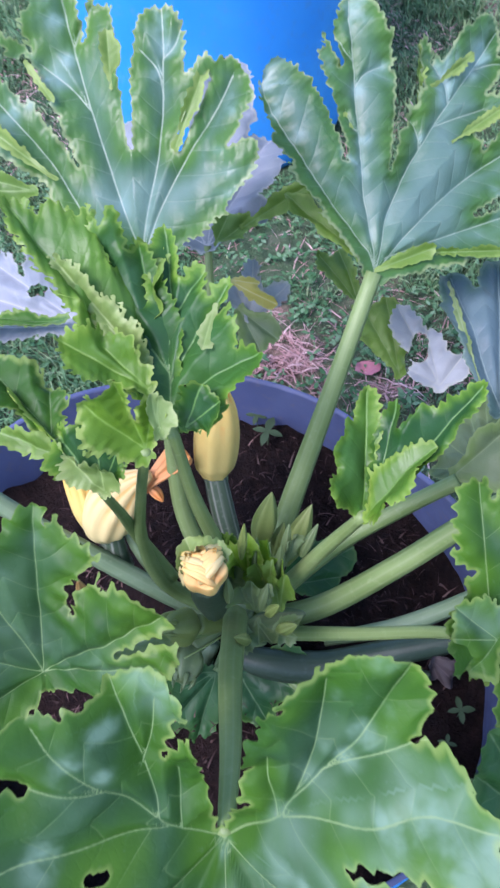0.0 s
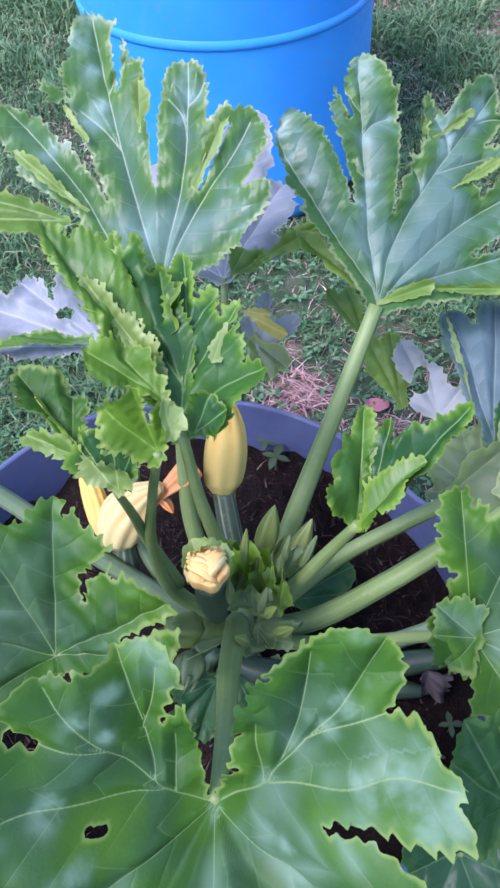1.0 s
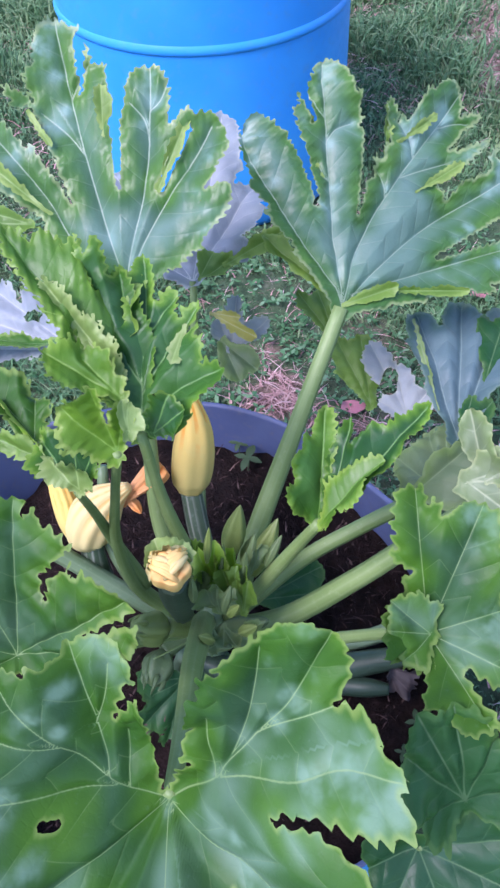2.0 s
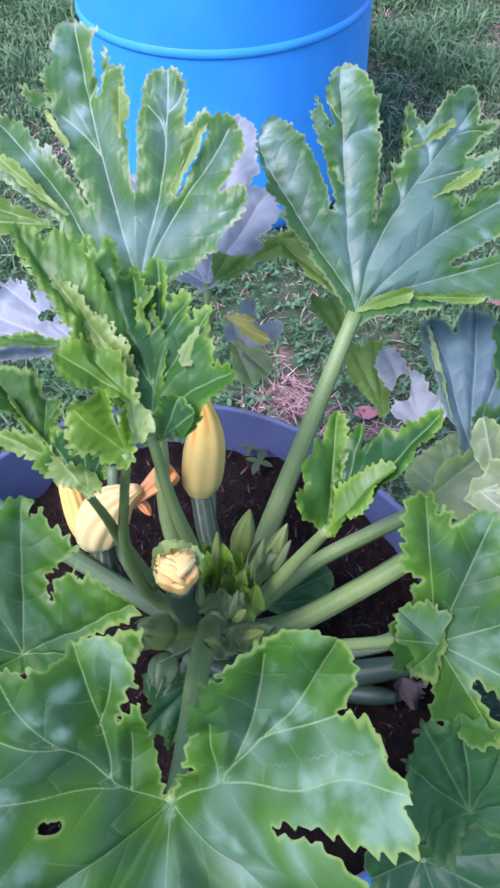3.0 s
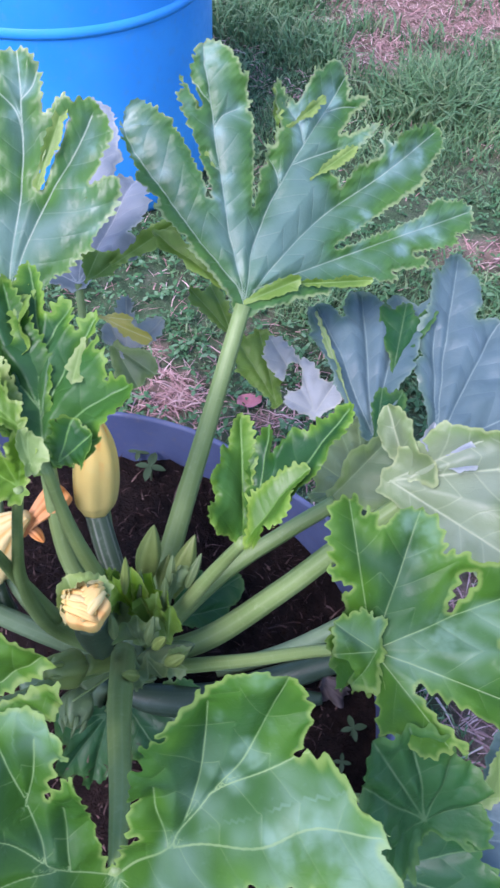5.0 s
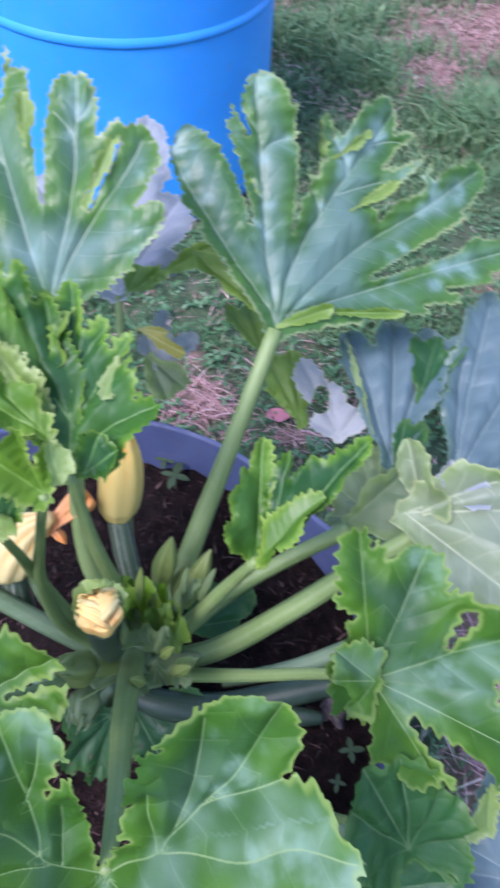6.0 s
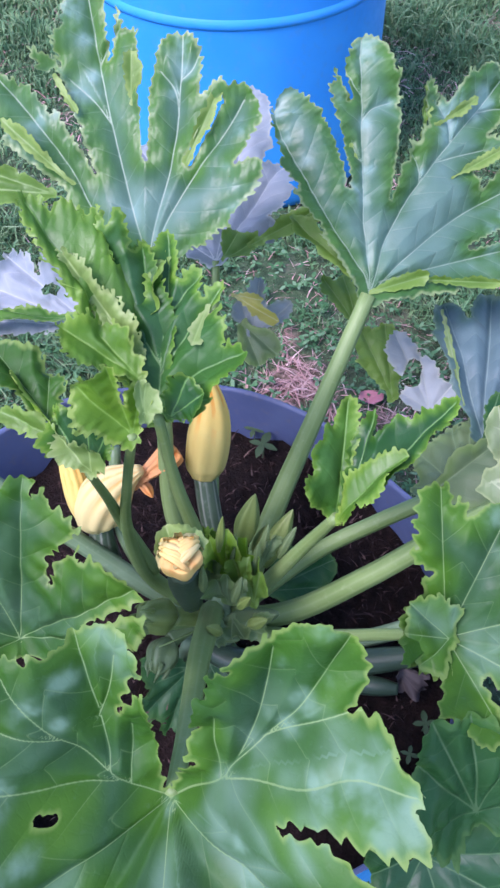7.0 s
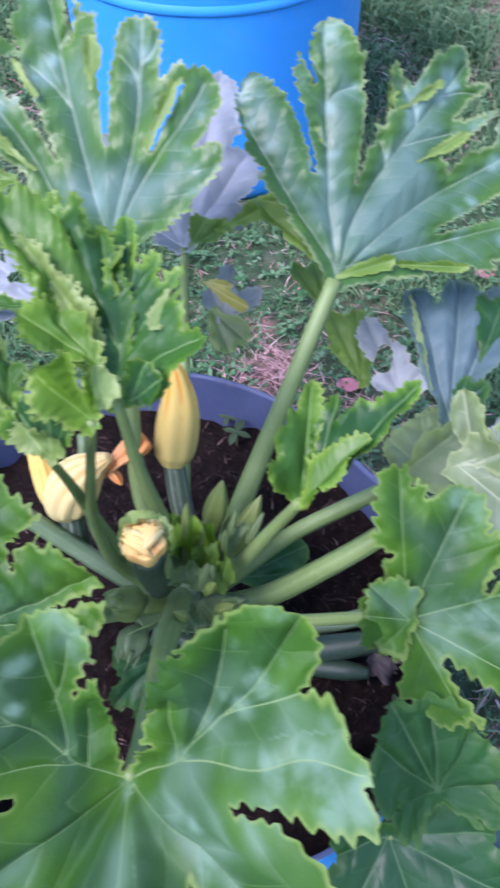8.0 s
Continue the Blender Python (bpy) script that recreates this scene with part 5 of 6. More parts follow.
leaf(plant, (-0.1989, 0.6286, 0.5675), (13.4, -28.0, 48.2), [(-34.0, 0.1387, 0.018, 0.008), (-16.8, 0.1598, 0.026, -0.0018), (-0.0, 0.1356, 0.02, -0.0052), (3.1, 0.0959, 0.014, -0.0054, 0), (29.4, 0.115, 0.022, 0.0075)], LEAF_PALE, 'old leaf turned to show its grey underside', slits=[(-0.0004, 0.0636, 0.0057, 0.0547, 0.0048, 0.006), (0.0051, 0.0833, 0.0337, 0.1126, 0.0018, 0.0072)], seed=22, web=0.5, ear=14, fold=0.3, teeth=0.01, pitch=0.014, ruffle=0.007, hump=0.008)
leaf(plant, (-0.2151, 0.6189, 0.5868), (-9.3, 5.2, 79.7), [(-9.3, 0.1147, 0.014, -0.0), (-0.0, 0.0691, 0.012, -0.0)], LEAF, 'lower green leaf edge', seed=23, web=0.6, ear=10, fold=0.1, step=0.0014, jag=0.0023, jag_pitch=0.0085)
leaf(plant, (-0.0848, 0.7619, 0.5519), (19.0, 1.8, -6.0), [(-64.7, 0.0404, 0.018, -0.0001), (-40.7, 0.1962, 0.03, -0.0051), (-0.0, 0.2393, 0.036, 0.0137), (20.1, 0.1578, 0.036, -0.0049), (50.2, 0.1339, 0.014, -0.0015)], LEAF_PALE, 'old leaf turned to show its pale grey underside', petiole=[(-0.0848, 0.7619, 0.5519, 0.0042), (-0.0828, 0.6773, 0.4417, 0.0054), (-0.0723, 0.5362, 0.3488, 0.0064), (-0.0615, 0.4508, 0.3287, 0.0072)], seed=24, web=0.62, ear=15, fold=0.2)
leaf(plant, (0.2106, 0.5732, 0.4866), (6.4, 3.7, -6.9), [(-16.3, 0.1869, 0.028, 0.0015), (-0.0, 0.1992, 0.034, -0.0034), (13.9, 0.2031, 0.028, 0.0019)], LEAF_BLUE, 'old bluish mildewed leaf hanging upright', lobules=[(0.0259, 0.1179, 0.0834, 0.1904, 0.0157)], seed=25, web=0.7, ear=4, fold=0.3, teeth=0.002, bow=1.0)
leaf(plant, (0.2764, 0.5636, 0.4731), (7.8, 19.6, -32.6), [(-23.3, 0.1543, 0.024, -0.0089), (-17.8, 0.2515, 0.034, 0.0124), (0.0, 0.1896, 0.04, 0.0033), (34.0, 0.151, 0.04, -0.0021)], LEAF_BLUE, 'old bluish mildewed leaf with pale ribs', seed=26, web=0.75, ear=20, fold=0.2, teeth=0.002)
leaf(plant, (0.1991, 0.4781, 0.5387), (21.8, 32.6, -89.1), [(-26.1, 0.05, 0.02, 0.0045, 0), (-17.2, 0.0884, 0.026, -0.0021), (-0.0, 0.1219, 0.04, -0.0121), (39.1, 0.1328, 0.035, 0.0069)], LEAF_WILT, 'wilted pale green leaf curled over', seed=27, web=0.75, ear=20, fold=0.3, ruffle=0.004, quilt=0.0006, hump=0.003, jag=0.0008, teeth=0.002)
leaf(plant, (0.214, 0.4759, 0.5421), (46.3, -20.8, -17.5), [(-9.4, 0.0707, 0.014, -0.0025), (0.0, 0.0658, 0.01, 0.0025, 0), (64.1, 0.0318, 0.018, -0.0002)], LEAF_WILT, 'pale curled edge of a wilted leaf', seed=60, web=0.8, ear=12, fold=0.5, ruffle=0.006, teeth=0.001)
leaf(plant, (0.2337, 0.4779, 0.5618), (27.9, 16.6, -49.8), [(-40.5, 0.0359, 0.01, -0.0008), (-0.0, 0.0399, 0.016, 0.0014), (39.8, 0.0426, 0.014, -0.001)], LEAF_PALE, 'torn pale scrap of a wilted leaf', seed=61, web=0.7, ear=20, fold=0.4, ruffle=0.008, teeth=0.004)
leaf(plant, (0.1889, 0.5191, 0.4693), (-18.5, -33.4, 8.9), [(-50.2, 0.0705, 0.02, -0.0043), (-26.1, 0.0915, 0.02, 0.0072), (-0.0, 0.1115, 0.02, 0.0031), (11.9, 0.1208, 0.012, -0.0073)], LEAF_SAGE, 'withered dull olive leaf', seed=28, web=0.75, ear=20, fold=0.2)
leaf(plant, (0.1581, 0.5085, 0.4780), (35, 0, -10), [(36.0, 0.0600, 0.014, 0.002, 0), (41.0, 0.0880, 0.014, 0.000), (58.0, 0.0800, 0.020, 0.004, 0), (82.0, 0.0680, 0.018, 0.000, 0)], LEAF_SAGE, 'dull olive fold of a wilted leaf', seed=29, web=0.8, ear=10, fold=0.2, ruffle=0.003, teeth=0.003, grain=0.6)
# lightened in colour to offset the shade under the tall leaf
leaf(plant, (0.1757, 0.6855, 0.4006), (29.3, -7.9, 8.5), [(-48.8, 0.0418, 0.012, 0.0025), (-13.6, 0.1073, 0.022, 0.0014), (-0.0, 0.0715, 0.018, -0.0067), (50.3, 0.0404, 0.018, 0.0026)], LEAF_BLEACHED_LIT, 'tattered pale grey leaf with a hole', slits=[(-0.0096, 0.0556, -0.0156, 0.0417, 0.0098, 0.0105), (-0.032, 0.0152, -0.0292, -0.0132, 0.0014, 0.0055)], seed=29, web=0.8, ear=30, teeth=0.006)
leaf(plant, (0.1327, 0.7139, 0.3888), (28.4, -1.3, 7.1), [(-18.5, 0.104, 0.024, 0.0), (-0.0, 0.099, 0.024, 0.0)], LEAF_OLIVE, 'olive green leaf behind a tall stalk', seed=30, web=0.55, ear=12, ruffle=0.006)
leaf(plant, (0.0882, 0.7901, 0.4303), (31.5, -8.3, 17.0), [(-18.0, 0.0823, 0.014, 0.0), (-0.0, 0.0755, 0.014, 0.0)], LEAF_OLIVE, 'curled top of an olive green leaf', seed=70, web=0.5, ear=12, ruffle=0.006, fold=0.3)
leaf(plant, (-0.0423, 0.7384, 0.4633), (26.4, 4.6, -1.4), [(-26.9, 0.0443, 0.014, -0.0006), (0.0, 0.0706, 0.012, 0.0013), (43.8, 0.062, 0.014, -0.0005)], LEAF_BLEACHED_LIT, 'torn bleached scrap of an old leaf', seed=31, web=0.6, ear=20, teeth=0.006, ruffle=0.006)
leaf(plant, (-0.068, 0.7613, 0.5042), (-34.1, 54.2, -137.3), [(-19.0, 0.039, 0.008, -0.0), (0.0, 0.0637, 0.009, 0.0)], LEAF_YELLOW, 'yellowing curled strip of an old leaf', seed=71, web=0.6, ear=12, teeth=0.002, ruffle=0.004)
leaf(plant, (-0.0542, 0.7458, 0.4705), (-19.3, 25.1, -134.0), [(0.0, 0.057, 0.016, 0.0), (25.5, 0.0553, 0.018, 0.0)], LEAF_SAGE, 'dull grey-green part of an old leaf', seed=72, web=0.6, ear=20, teeth=0.002)
leaf(plant, (0.0871, 0.6684, 0.5951), (7.8, 44.8, -63.2), [(-0.0, 0.0609, 0.009, 0.0)], LEAF_OLIVE, 'rolled green margin of a tall leaf', seed=73, web=0.5, ear=6, fold=0.2, teeth=0.003, jag=0.0014, jag_pitch=0.007)
leaf(plant, (0.1659, 0.7829, 0.6556), (14.6, 41.5, -45.3), [(0.0, 0.0671, 0.005, -0.0)], LEAF_RIM, 'folded yellow-green margin of a tall leaf', seed=90, web=0.2, ear=6, fold=0.1, teeth=0.003, pitch=0.009, ruffle=0.002, step=0.0018, jag=0.0014, jag_pitch=0.007)
leaf(plant, (0.1383, 0.6897, 0.5956), (-9.4, 50.7, -90.1), [(0.0, 0.0832, 0.006, 0.0)], LEAF_OLIVE, 'folded yellow-green margin of a tall leaf', seed=74, web=0.2, ear=6, fold=0.1, teeth=0.003, pitch=0.009, ruffle=0.002, step=0.0018)
leaf(plant, (0.249, 0.6546, 0.4993), (12.2, -2.3, -20.7), [(-14.1, 0.0917, 0.012, 0.0001, 0), (-0.0, 0.0986, 0.016, -0.0002), (18.2, 0.1055, 0.01, 0.0001)], LEAF_DARK, 'dark folded part of an old leaf', seed=83, web=0.5, ear=6, fold=0.1, teeth=0.002)
leaf(plant, (0.192, 0.6059, 0.4999), (14.6, -21.1, 4.5), [(0.0, 0.1195, 0.004, 0.0)], LEAF_SAGE, 'pale rolled edge of an old leaf', seed=84, web=0.2, ear=6, fold=0.1, teeth=0.002)
leaf(plant, (0.2101, 0.5646, 0.4926), (5.5, 15.3, -35.1), [(-18.8, 0.0669, 0.01, -0.0), (0.0, 0.0742, 0.012, 0.0)], LEAF_DARK, 'dark folded part of an old leaf', seed=85, web=0.5, ear=6, fold=0.1, teeth=0.002)
stalk('petiole', [(-0.0279, 0.4307, 0.3613, 0.0083), (0.0438, 0.4682, 0.4128, 0.0081), (0.1067, 0.4875, 0.4498, 0.0079), (0.1581, 0.4985, 0.4808, 0.0077)], STEM, plant, '', sides=18, ridges=9)
stalk('petiole', [(-0.046, 0.4158, 0.3503, 0.0117), (0.0266, 0.4206, 0.3744, 0.0115), (0.0993, 0.4344, 0.432, 0.0105), (0.1558, 0.4499, 0.4795, 0.0097), (0.2131, 0.4638, 0.5256, 0.0084)], STEM, plant, '', sides=18, ridges=9)
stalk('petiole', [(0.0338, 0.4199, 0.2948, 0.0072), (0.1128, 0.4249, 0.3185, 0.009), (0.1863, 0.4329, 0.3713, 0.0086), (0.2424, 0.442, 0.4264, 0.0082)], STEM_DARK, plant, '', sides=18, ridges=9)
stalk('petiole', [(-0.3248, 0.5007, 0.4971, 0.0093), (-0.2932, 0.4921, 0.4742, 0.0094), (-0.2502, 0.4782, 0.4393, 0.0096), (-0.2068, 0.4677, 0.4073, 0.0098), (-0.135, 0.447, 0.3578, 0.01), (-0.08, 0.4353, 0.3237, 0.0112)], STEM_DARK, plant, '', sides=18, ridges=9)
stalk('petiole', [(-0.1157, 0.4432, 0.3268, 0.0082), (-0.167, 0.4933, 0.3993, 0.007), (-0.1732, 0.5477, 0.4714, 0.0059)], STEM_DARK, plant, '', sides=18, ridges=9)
stalk('fruit', [(-0.0686, 0.3997, 0.3126, 0.0088), (-0.0283, 0.3912, 0.3021, 0.0163), (0.0309, 0.3887, 0.295, 0.0175), (0.0912, 0.3961, 0.3092, 0.0148), (0.145, 0.4014, 0.3222, 0.0122), (0.1922, 0.4037, 0.3332, 0.0073)], FRUIT_DARK, plant, 'dark ribbed young zucchini', sides=24, ridges=10, ridge=0.03)
stalk('fruit', [(-0.0546, 0.4045, 0.25, 0.0092), (-0.0252, 0.3839, 0.2303, 0.0198), (0.0109, 0.3628, 0.2096, 0.0224), (0.0413, 0.3466, 0.1936, 0.0132)], FRUIT_DARK, plant, 'dark ribbed young zucchini', sides=24, ridges=10, ridge=0.03)
stalk('fruit', [(0.043, 0.3856, 0.2914, 0.0075), (0.0802, 0.3804, 0.297, 0.0099), (0.1165, 0.3758, 0.3031, 0.0104), (0.1404, 0.3733, 0.3056, 0.0061)], FRUIT_DARK, plant, 'small dark green zucchini on the soil', sides=24, ridges=10, ridge=0.03)
leaf(plant, (0.1393, 0.3861, 0.3229), (-50.9, 30.4, -146.9), [(-38.2, 0.035, 0.01, -0.0006), (0.0, 0.0433, 0.012, 0.0016), (21.7, 0.031, 0.01, -0.0008)], LEAF_DRY, 'dried grey-brown crumpled leaf on the soil', seed=91, web=0.5, ear=20, fold=0.5, ruffle=0.012, hump=0.008)
blossom = stalk('blossom', [(-0.0786, 0.5359, 0.4406, 0.0124), (-0.0771, 0.5438, 0.4536, 0.0209), (-0.0735, 0.5557, 0.4828, 0.0228), (-0.0712, 0.5694, 0.5056, 0.0190), (-0.0728, 0.5812, 0.5262, 0.0120), (-0.0768, 0.5880, 0.5380, 0.0072), (-0.0808, 0.5890, 0.5400, 0.0022)], PETAL, plant, 'closed yellow blossom creased with orange, its tip bent over', sides=80, ridges=7, ridge=0.040, twist=0.7)
stalk('fruit', [(-0.0596, 0.4905, 0.3486, 0.0116), (-0.0709, 0.5154, 0.4031, 0.0126), (-0.0781, 0.5388, 0.4429, 0.0117)], FRUIT, blossom, 'young ribbed fruit', sides=24, ridges=10, ridge=0.04)
blossom = stalk('blossom', [(-0.1872, 0.484, 0.4062, 0.0099), (-0.1886, 0.4897, 0.4176, 0.0221), (-0.1799, 0.4982, 0.441, 0.0273), (-0.1666, 0.5073, 0.4567, 0.0228), (-0.1522, 0.5121, 0.4687, 0.0131), (-0.1382, 0.5147, 0.4775, 0.0053)], PETAL_PALE, plant, 'closed cream blossom with fine pleats', sides=64, ridges=10, ridge=0.045, twist=0.8)
stalk('fruit', [(-0.18, 0.4743, 0.3583, 0.0128), (-0.1853, 0.4807, 0.3837, 0.0138), (-0.186, 0.4892, 0.4105, 0.0124)], FRUIT, blossom, 'young ribbed fruit', sides=24, ridges=10, ridge=0.04)
blossom = stalk('blossom', [(-0.2045, 0.4911, 0.4071, 0.0062), (-0.2097, 0.5047, 0.4254, 0.0124), (-0.218, 0.5249, 0.4496, 0.0123), (-0.2249, 0.538, 0.4677, 0.0073), (-0.2281, 0.5472, 0.4757, 0.0024)], PETAL, plant, 'drooping orange-yellow blossom', sides=64, ridges=10, ridge=0.05, twist=0.8)
stalk('blossom', [(-0.1492, 0.5131, 0.447, 0.0049), (-0.1376, 0.521, 0.4591, 0.0085), (-0.1237, 0.5279, 0.4703, 0.0132), (-0.1099, 0.5338, 0.4806, 0.0167), (-0.1052, 0.5377, 0.4835, 0.012), (-0.104, 0.5387, 0.4842, 0.0036)], PETAL_ORANGE, plant, 'withered orange blossom', sides=36, ridges=6, ridge=0.22, twist=1.0, flat=0.6)
stalk('petal', [(-0.1439, 0.5172, 0.4539, 0.0036), (-0.1363, 0.5118, 0.4513, 0.006), (-0.1316, 0.5062, 0.4489, 0.0048), (-0.1277, 0.5015, 0.4473, 0.0012)], PETAL_ORANGE, plant, 'torn orange petal', sides=24, ridges=5, ridge=0.25, twist=1.0, flat=0.45)
knot_blossom((-0.0719, 0.3856, 0.4449), (-0.069, 0.3623, 0.5557), (-0.0678, 0.3569, 0.5839), 0.0192)
leaf(plant, (-0.072, 0.3656, 0.5457), (49.2, 5.0, 5.4), [(-45.8, 0.0275, 0.01, 0.0008, 0), (-21.4, 0.0345, 0.012, -0.0008), (0.0, 0.0371, 0.012, -0.0008, 0), (23.4, 0.0342, 0.012, 0.0009)], LEAF_LIME, 'pale ruffled bract round the knotted blossom', seed=121, web=0.8, ear=30, fold=0.32, ruffle=0.0054, step=0.0014, teeth=0.003, pitch=0.006)
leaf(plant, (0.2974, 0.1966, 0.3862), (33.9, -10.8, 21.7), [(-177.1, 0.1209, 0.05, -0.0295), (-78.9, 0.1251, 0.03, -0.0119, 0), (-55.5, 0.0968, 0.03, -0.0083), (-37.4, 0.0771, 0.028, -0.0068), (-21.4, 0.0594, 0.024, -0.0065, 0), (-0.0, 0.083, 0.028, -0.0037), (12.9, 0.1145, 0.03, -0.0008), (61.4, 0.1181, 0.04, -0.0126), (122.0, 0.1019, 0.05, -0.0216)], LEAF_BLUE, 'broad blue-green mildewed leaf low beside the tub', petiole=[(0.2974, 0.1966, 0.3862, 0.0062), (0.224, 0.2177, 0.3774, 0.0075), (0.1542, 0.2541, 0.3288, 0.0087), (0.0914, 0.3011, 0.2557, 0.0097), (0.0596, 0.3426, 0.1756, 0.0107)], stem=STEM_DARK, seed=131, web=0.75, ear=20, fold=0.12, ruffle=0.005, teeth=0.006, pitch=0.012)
leaf(plant, (0.2519, 0.2263, 0.4345), (50.2, -13.4, 24.4), [(-55.5, 0.0212, 0.01, -0.0), (0.0, 0.0317, 0.012, 0.0001, 0), (21.1, 0.0522, 0.01, -0.0002)], LEAF_LIME, 'yellowed margin of a low leaf', seed=132, web=0.8, ear=20, fold=0.16, ruffle=0.0041, teeth=0.003, pitch=0.009, step=0.0013, jag=0.0026, jag_pitch=0.0074)
bud((-0.0318, 0.4586, 0.4307), (-0.0176, 0.4778, 0.4978), 0.0112, BUD, 'pointed green flower bud', 0)
bud((-0.0065, 0.449, 0.414), (0.0196, 0.478, 0.4753), 0.0106, BUD, 'pointed green flower bud', 0)
bud((-0.0168, 0.4579, 0.4158), (-0.0068, 0.4751, 0.449), 0.0071, BUD, 'pointed green flower bud', 0)
bud((-0.0913, 0.3838, 0.4162), (-0.1195, 0.3689, 0.4414), 0.0164, BUD, 'round yellowish-green flower bud on a thick stalk', 0.9, (-0.053, 0.4036, 0.3799))
bud((-0.1011, 0.3867, 0.3567), (-0.1104, 0.3504, 0.3532), 0.0161, BUD_GREY, 'pale grey-green flower bud', 0.6, (-0.0704, 0.4169, 0.3533))
bud((-0.0169, 0.4041, 0.4491), (-0.0094, 0.42, 0.501), 0.0055, BUD_GREY, 'small pointed green flower bud', 0.15)
bud((-0.0367, 0.4103, 0.4625), (-0.0308, 0.4251, 0.5071), 0.0044, BUD_GREY, 'small pointed green flower bud', 0.15)
bud((-0.0282, 0.3644, 0.4887), (-0.021, 0.3763, 0.5138), 0.0041, BUD_GREY, 'small pointed green flower bud', 0.15)
bud((-0.0436, 0.398, 0.5182), (-0.0385, 0.4025, 0.5673), 0.0036, BUD, 'small pointed green flower bud', 0.15)
bud((-0.0091, 0.4262, 0.4605), (-0.002, 0.4452, 0.4954), 0.0044, BUD_GREY, 'small pointed green flower bud', 0.15)
bud((0.0084, 0.4298, 0.462), (0.024, 0.4484, 0.4893), 0.0044, BUD_GREY, 'small pointed green flower bud', 0.15)
bud((-0.0532, 0.3601, 0.5134), (-0.0526, 0.3657, 0.5442), 0.004, BUD_GREY, 'small pointed green flower bud', 0.15)
bud((-0.0227, 0.3591, 0.4904), (-0.0117, 0.3542, 0.5181), 0.0046, BUD, 'small pointed green flower bud', 0.15)
bud((-0.039, 0.3495, 0.4576), (-0.0503, 0.344, 0.4801), 0.0052, BUD, 'small pointed green flower bud', 0.15)
bud((-0.014, 0.3593, 0.4572), (0.0027, 0.3552, 0.4784), 0.0058, BUD, 'small pointed green flower bud', 0.15)
bud((-0.0435, 0.3958, 0.3857), (0.0116, 0.3933, 0.4181), 0.0111, BUD_GREY, 'pale green flower bud', 0.3)
bud((-0.058, 0.3906, 0.3825), (-0.0259, 0.3729, 0.3977), 0.0082, BUD_GREY, 'small green flower bud', 0.3)
bud((-0.0678, 0.4074, 0.3843), (-0.0481, 0.3768, 0.3897), 0.0089, BUD_GREY, 'small green flower bud', 0.4)
stalk('tendril', [(-0.1017, 0.3542, 0.408, 0.0009), (-0.0807, 0.3683, 0.405, 0.001), (-0.0601, 0.3873, 0.3929, 0.0012)], STEM, plant, 'thin green tendril', sides=6)
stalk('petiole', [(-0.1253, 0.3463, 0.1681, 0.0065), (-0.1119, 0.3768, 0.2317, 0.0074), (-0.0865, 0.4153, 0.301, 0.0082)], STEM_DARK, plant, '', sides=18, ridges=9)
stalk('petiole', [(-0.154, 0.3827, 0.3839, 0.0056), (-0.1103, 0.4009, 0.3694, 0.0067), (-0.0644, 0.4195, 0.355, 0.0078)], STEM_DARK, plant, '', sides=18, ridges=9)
leaf(plant, (-0.081, 0.3826, 0.2993), (21.4, -41.8, 86.4), [(-74.8, 0.0791, 0.02, -0.0029), (-47.5, 0.0749, 0.022, -0.0015), (-22.1, 0.0414, 0.02, 0.0056), (0.0, 0.059, 0.02, -0.0059)], LEAF_DARK, 'low shaded leaf under the broad ones, painted dark green', petiole=[(-0.081, 0.3826, 0.2993, 0.0056), (-0.0727, 0.4018, 0.3016, 0.0063), (-0.0604, 0.4218, 0.3173, 0.007)], seed=58, web=0.8, ear=30, fold=0.1)
leaf(plant, (-0.0631, 0.3926, 0.2931), (-12.1, 42.4, -113.9), [(-24.9, 0.0795, 0.02, -0.0017), (-0.0, 0.0702, 0.024, 0.002), (43.1, 0.0722, 0.024, -0.0009)], LEAF_DARK, 'low shaded leaf under the broad ones, painted dark green', petiole=[(-0.0631, 0.3926, 0.2931, 0.0057), (-0.0609, 0.4117, 0.2958, 0.0064), (-0.058, 0.4314, 0.3121, 0.007)], seed=62, web=0.85, ear=20, fold=0.1)
stalk('blossom', [(-0.1769, 0.3745, 0.4836, 0.0021), (-0.1787, 0.3751, 0.4973, 0.0042), (-0.1793, 0.3755, 0.5108, 0.0041), (-0.1802, 0.3776, 0.5191, 0.0015)], PETAL_BROWN, plant, 'withered brownish yellow blossom', sides=30, ridges=5, ridge=0.15)
leaf(plant, (-0.0554, 0.412, 0.4525), (69.5, -0.3, 13.0), [(-10.8, 0.067, 0.012, 0.0017), (0.0, 0.0663, 0.01, -0.0032, 0), (12.5, 0.0516, 0.01, 0.0012)], LEAF_OLIVE, 'tightly curled unfolding leaflet', seed=41, web=0.68, ear=40, fold=0.5, ruffle=0.007, step=0.0014, teeth=0.004, pitch=0.007)
leaf(plant, (-0.0397, 0.4056, 0.4588), (69.4, 1.2, 2.8), [(-18.9, 0.0527, 0.01, 0.001), (0.0, 0.0555, 0.012, -0.0026), (11.4, 0.0392, 0.01, 0.0012)], LEAF_FRESH, 'tightly curled unfolding leaflet', seed=42, web=0.68, ear=40, fold=0.60, ruffle=0.0057, step=0.0014, teeth=0.004, pitch=0.007, quilt=0.0003, hump=0.003)
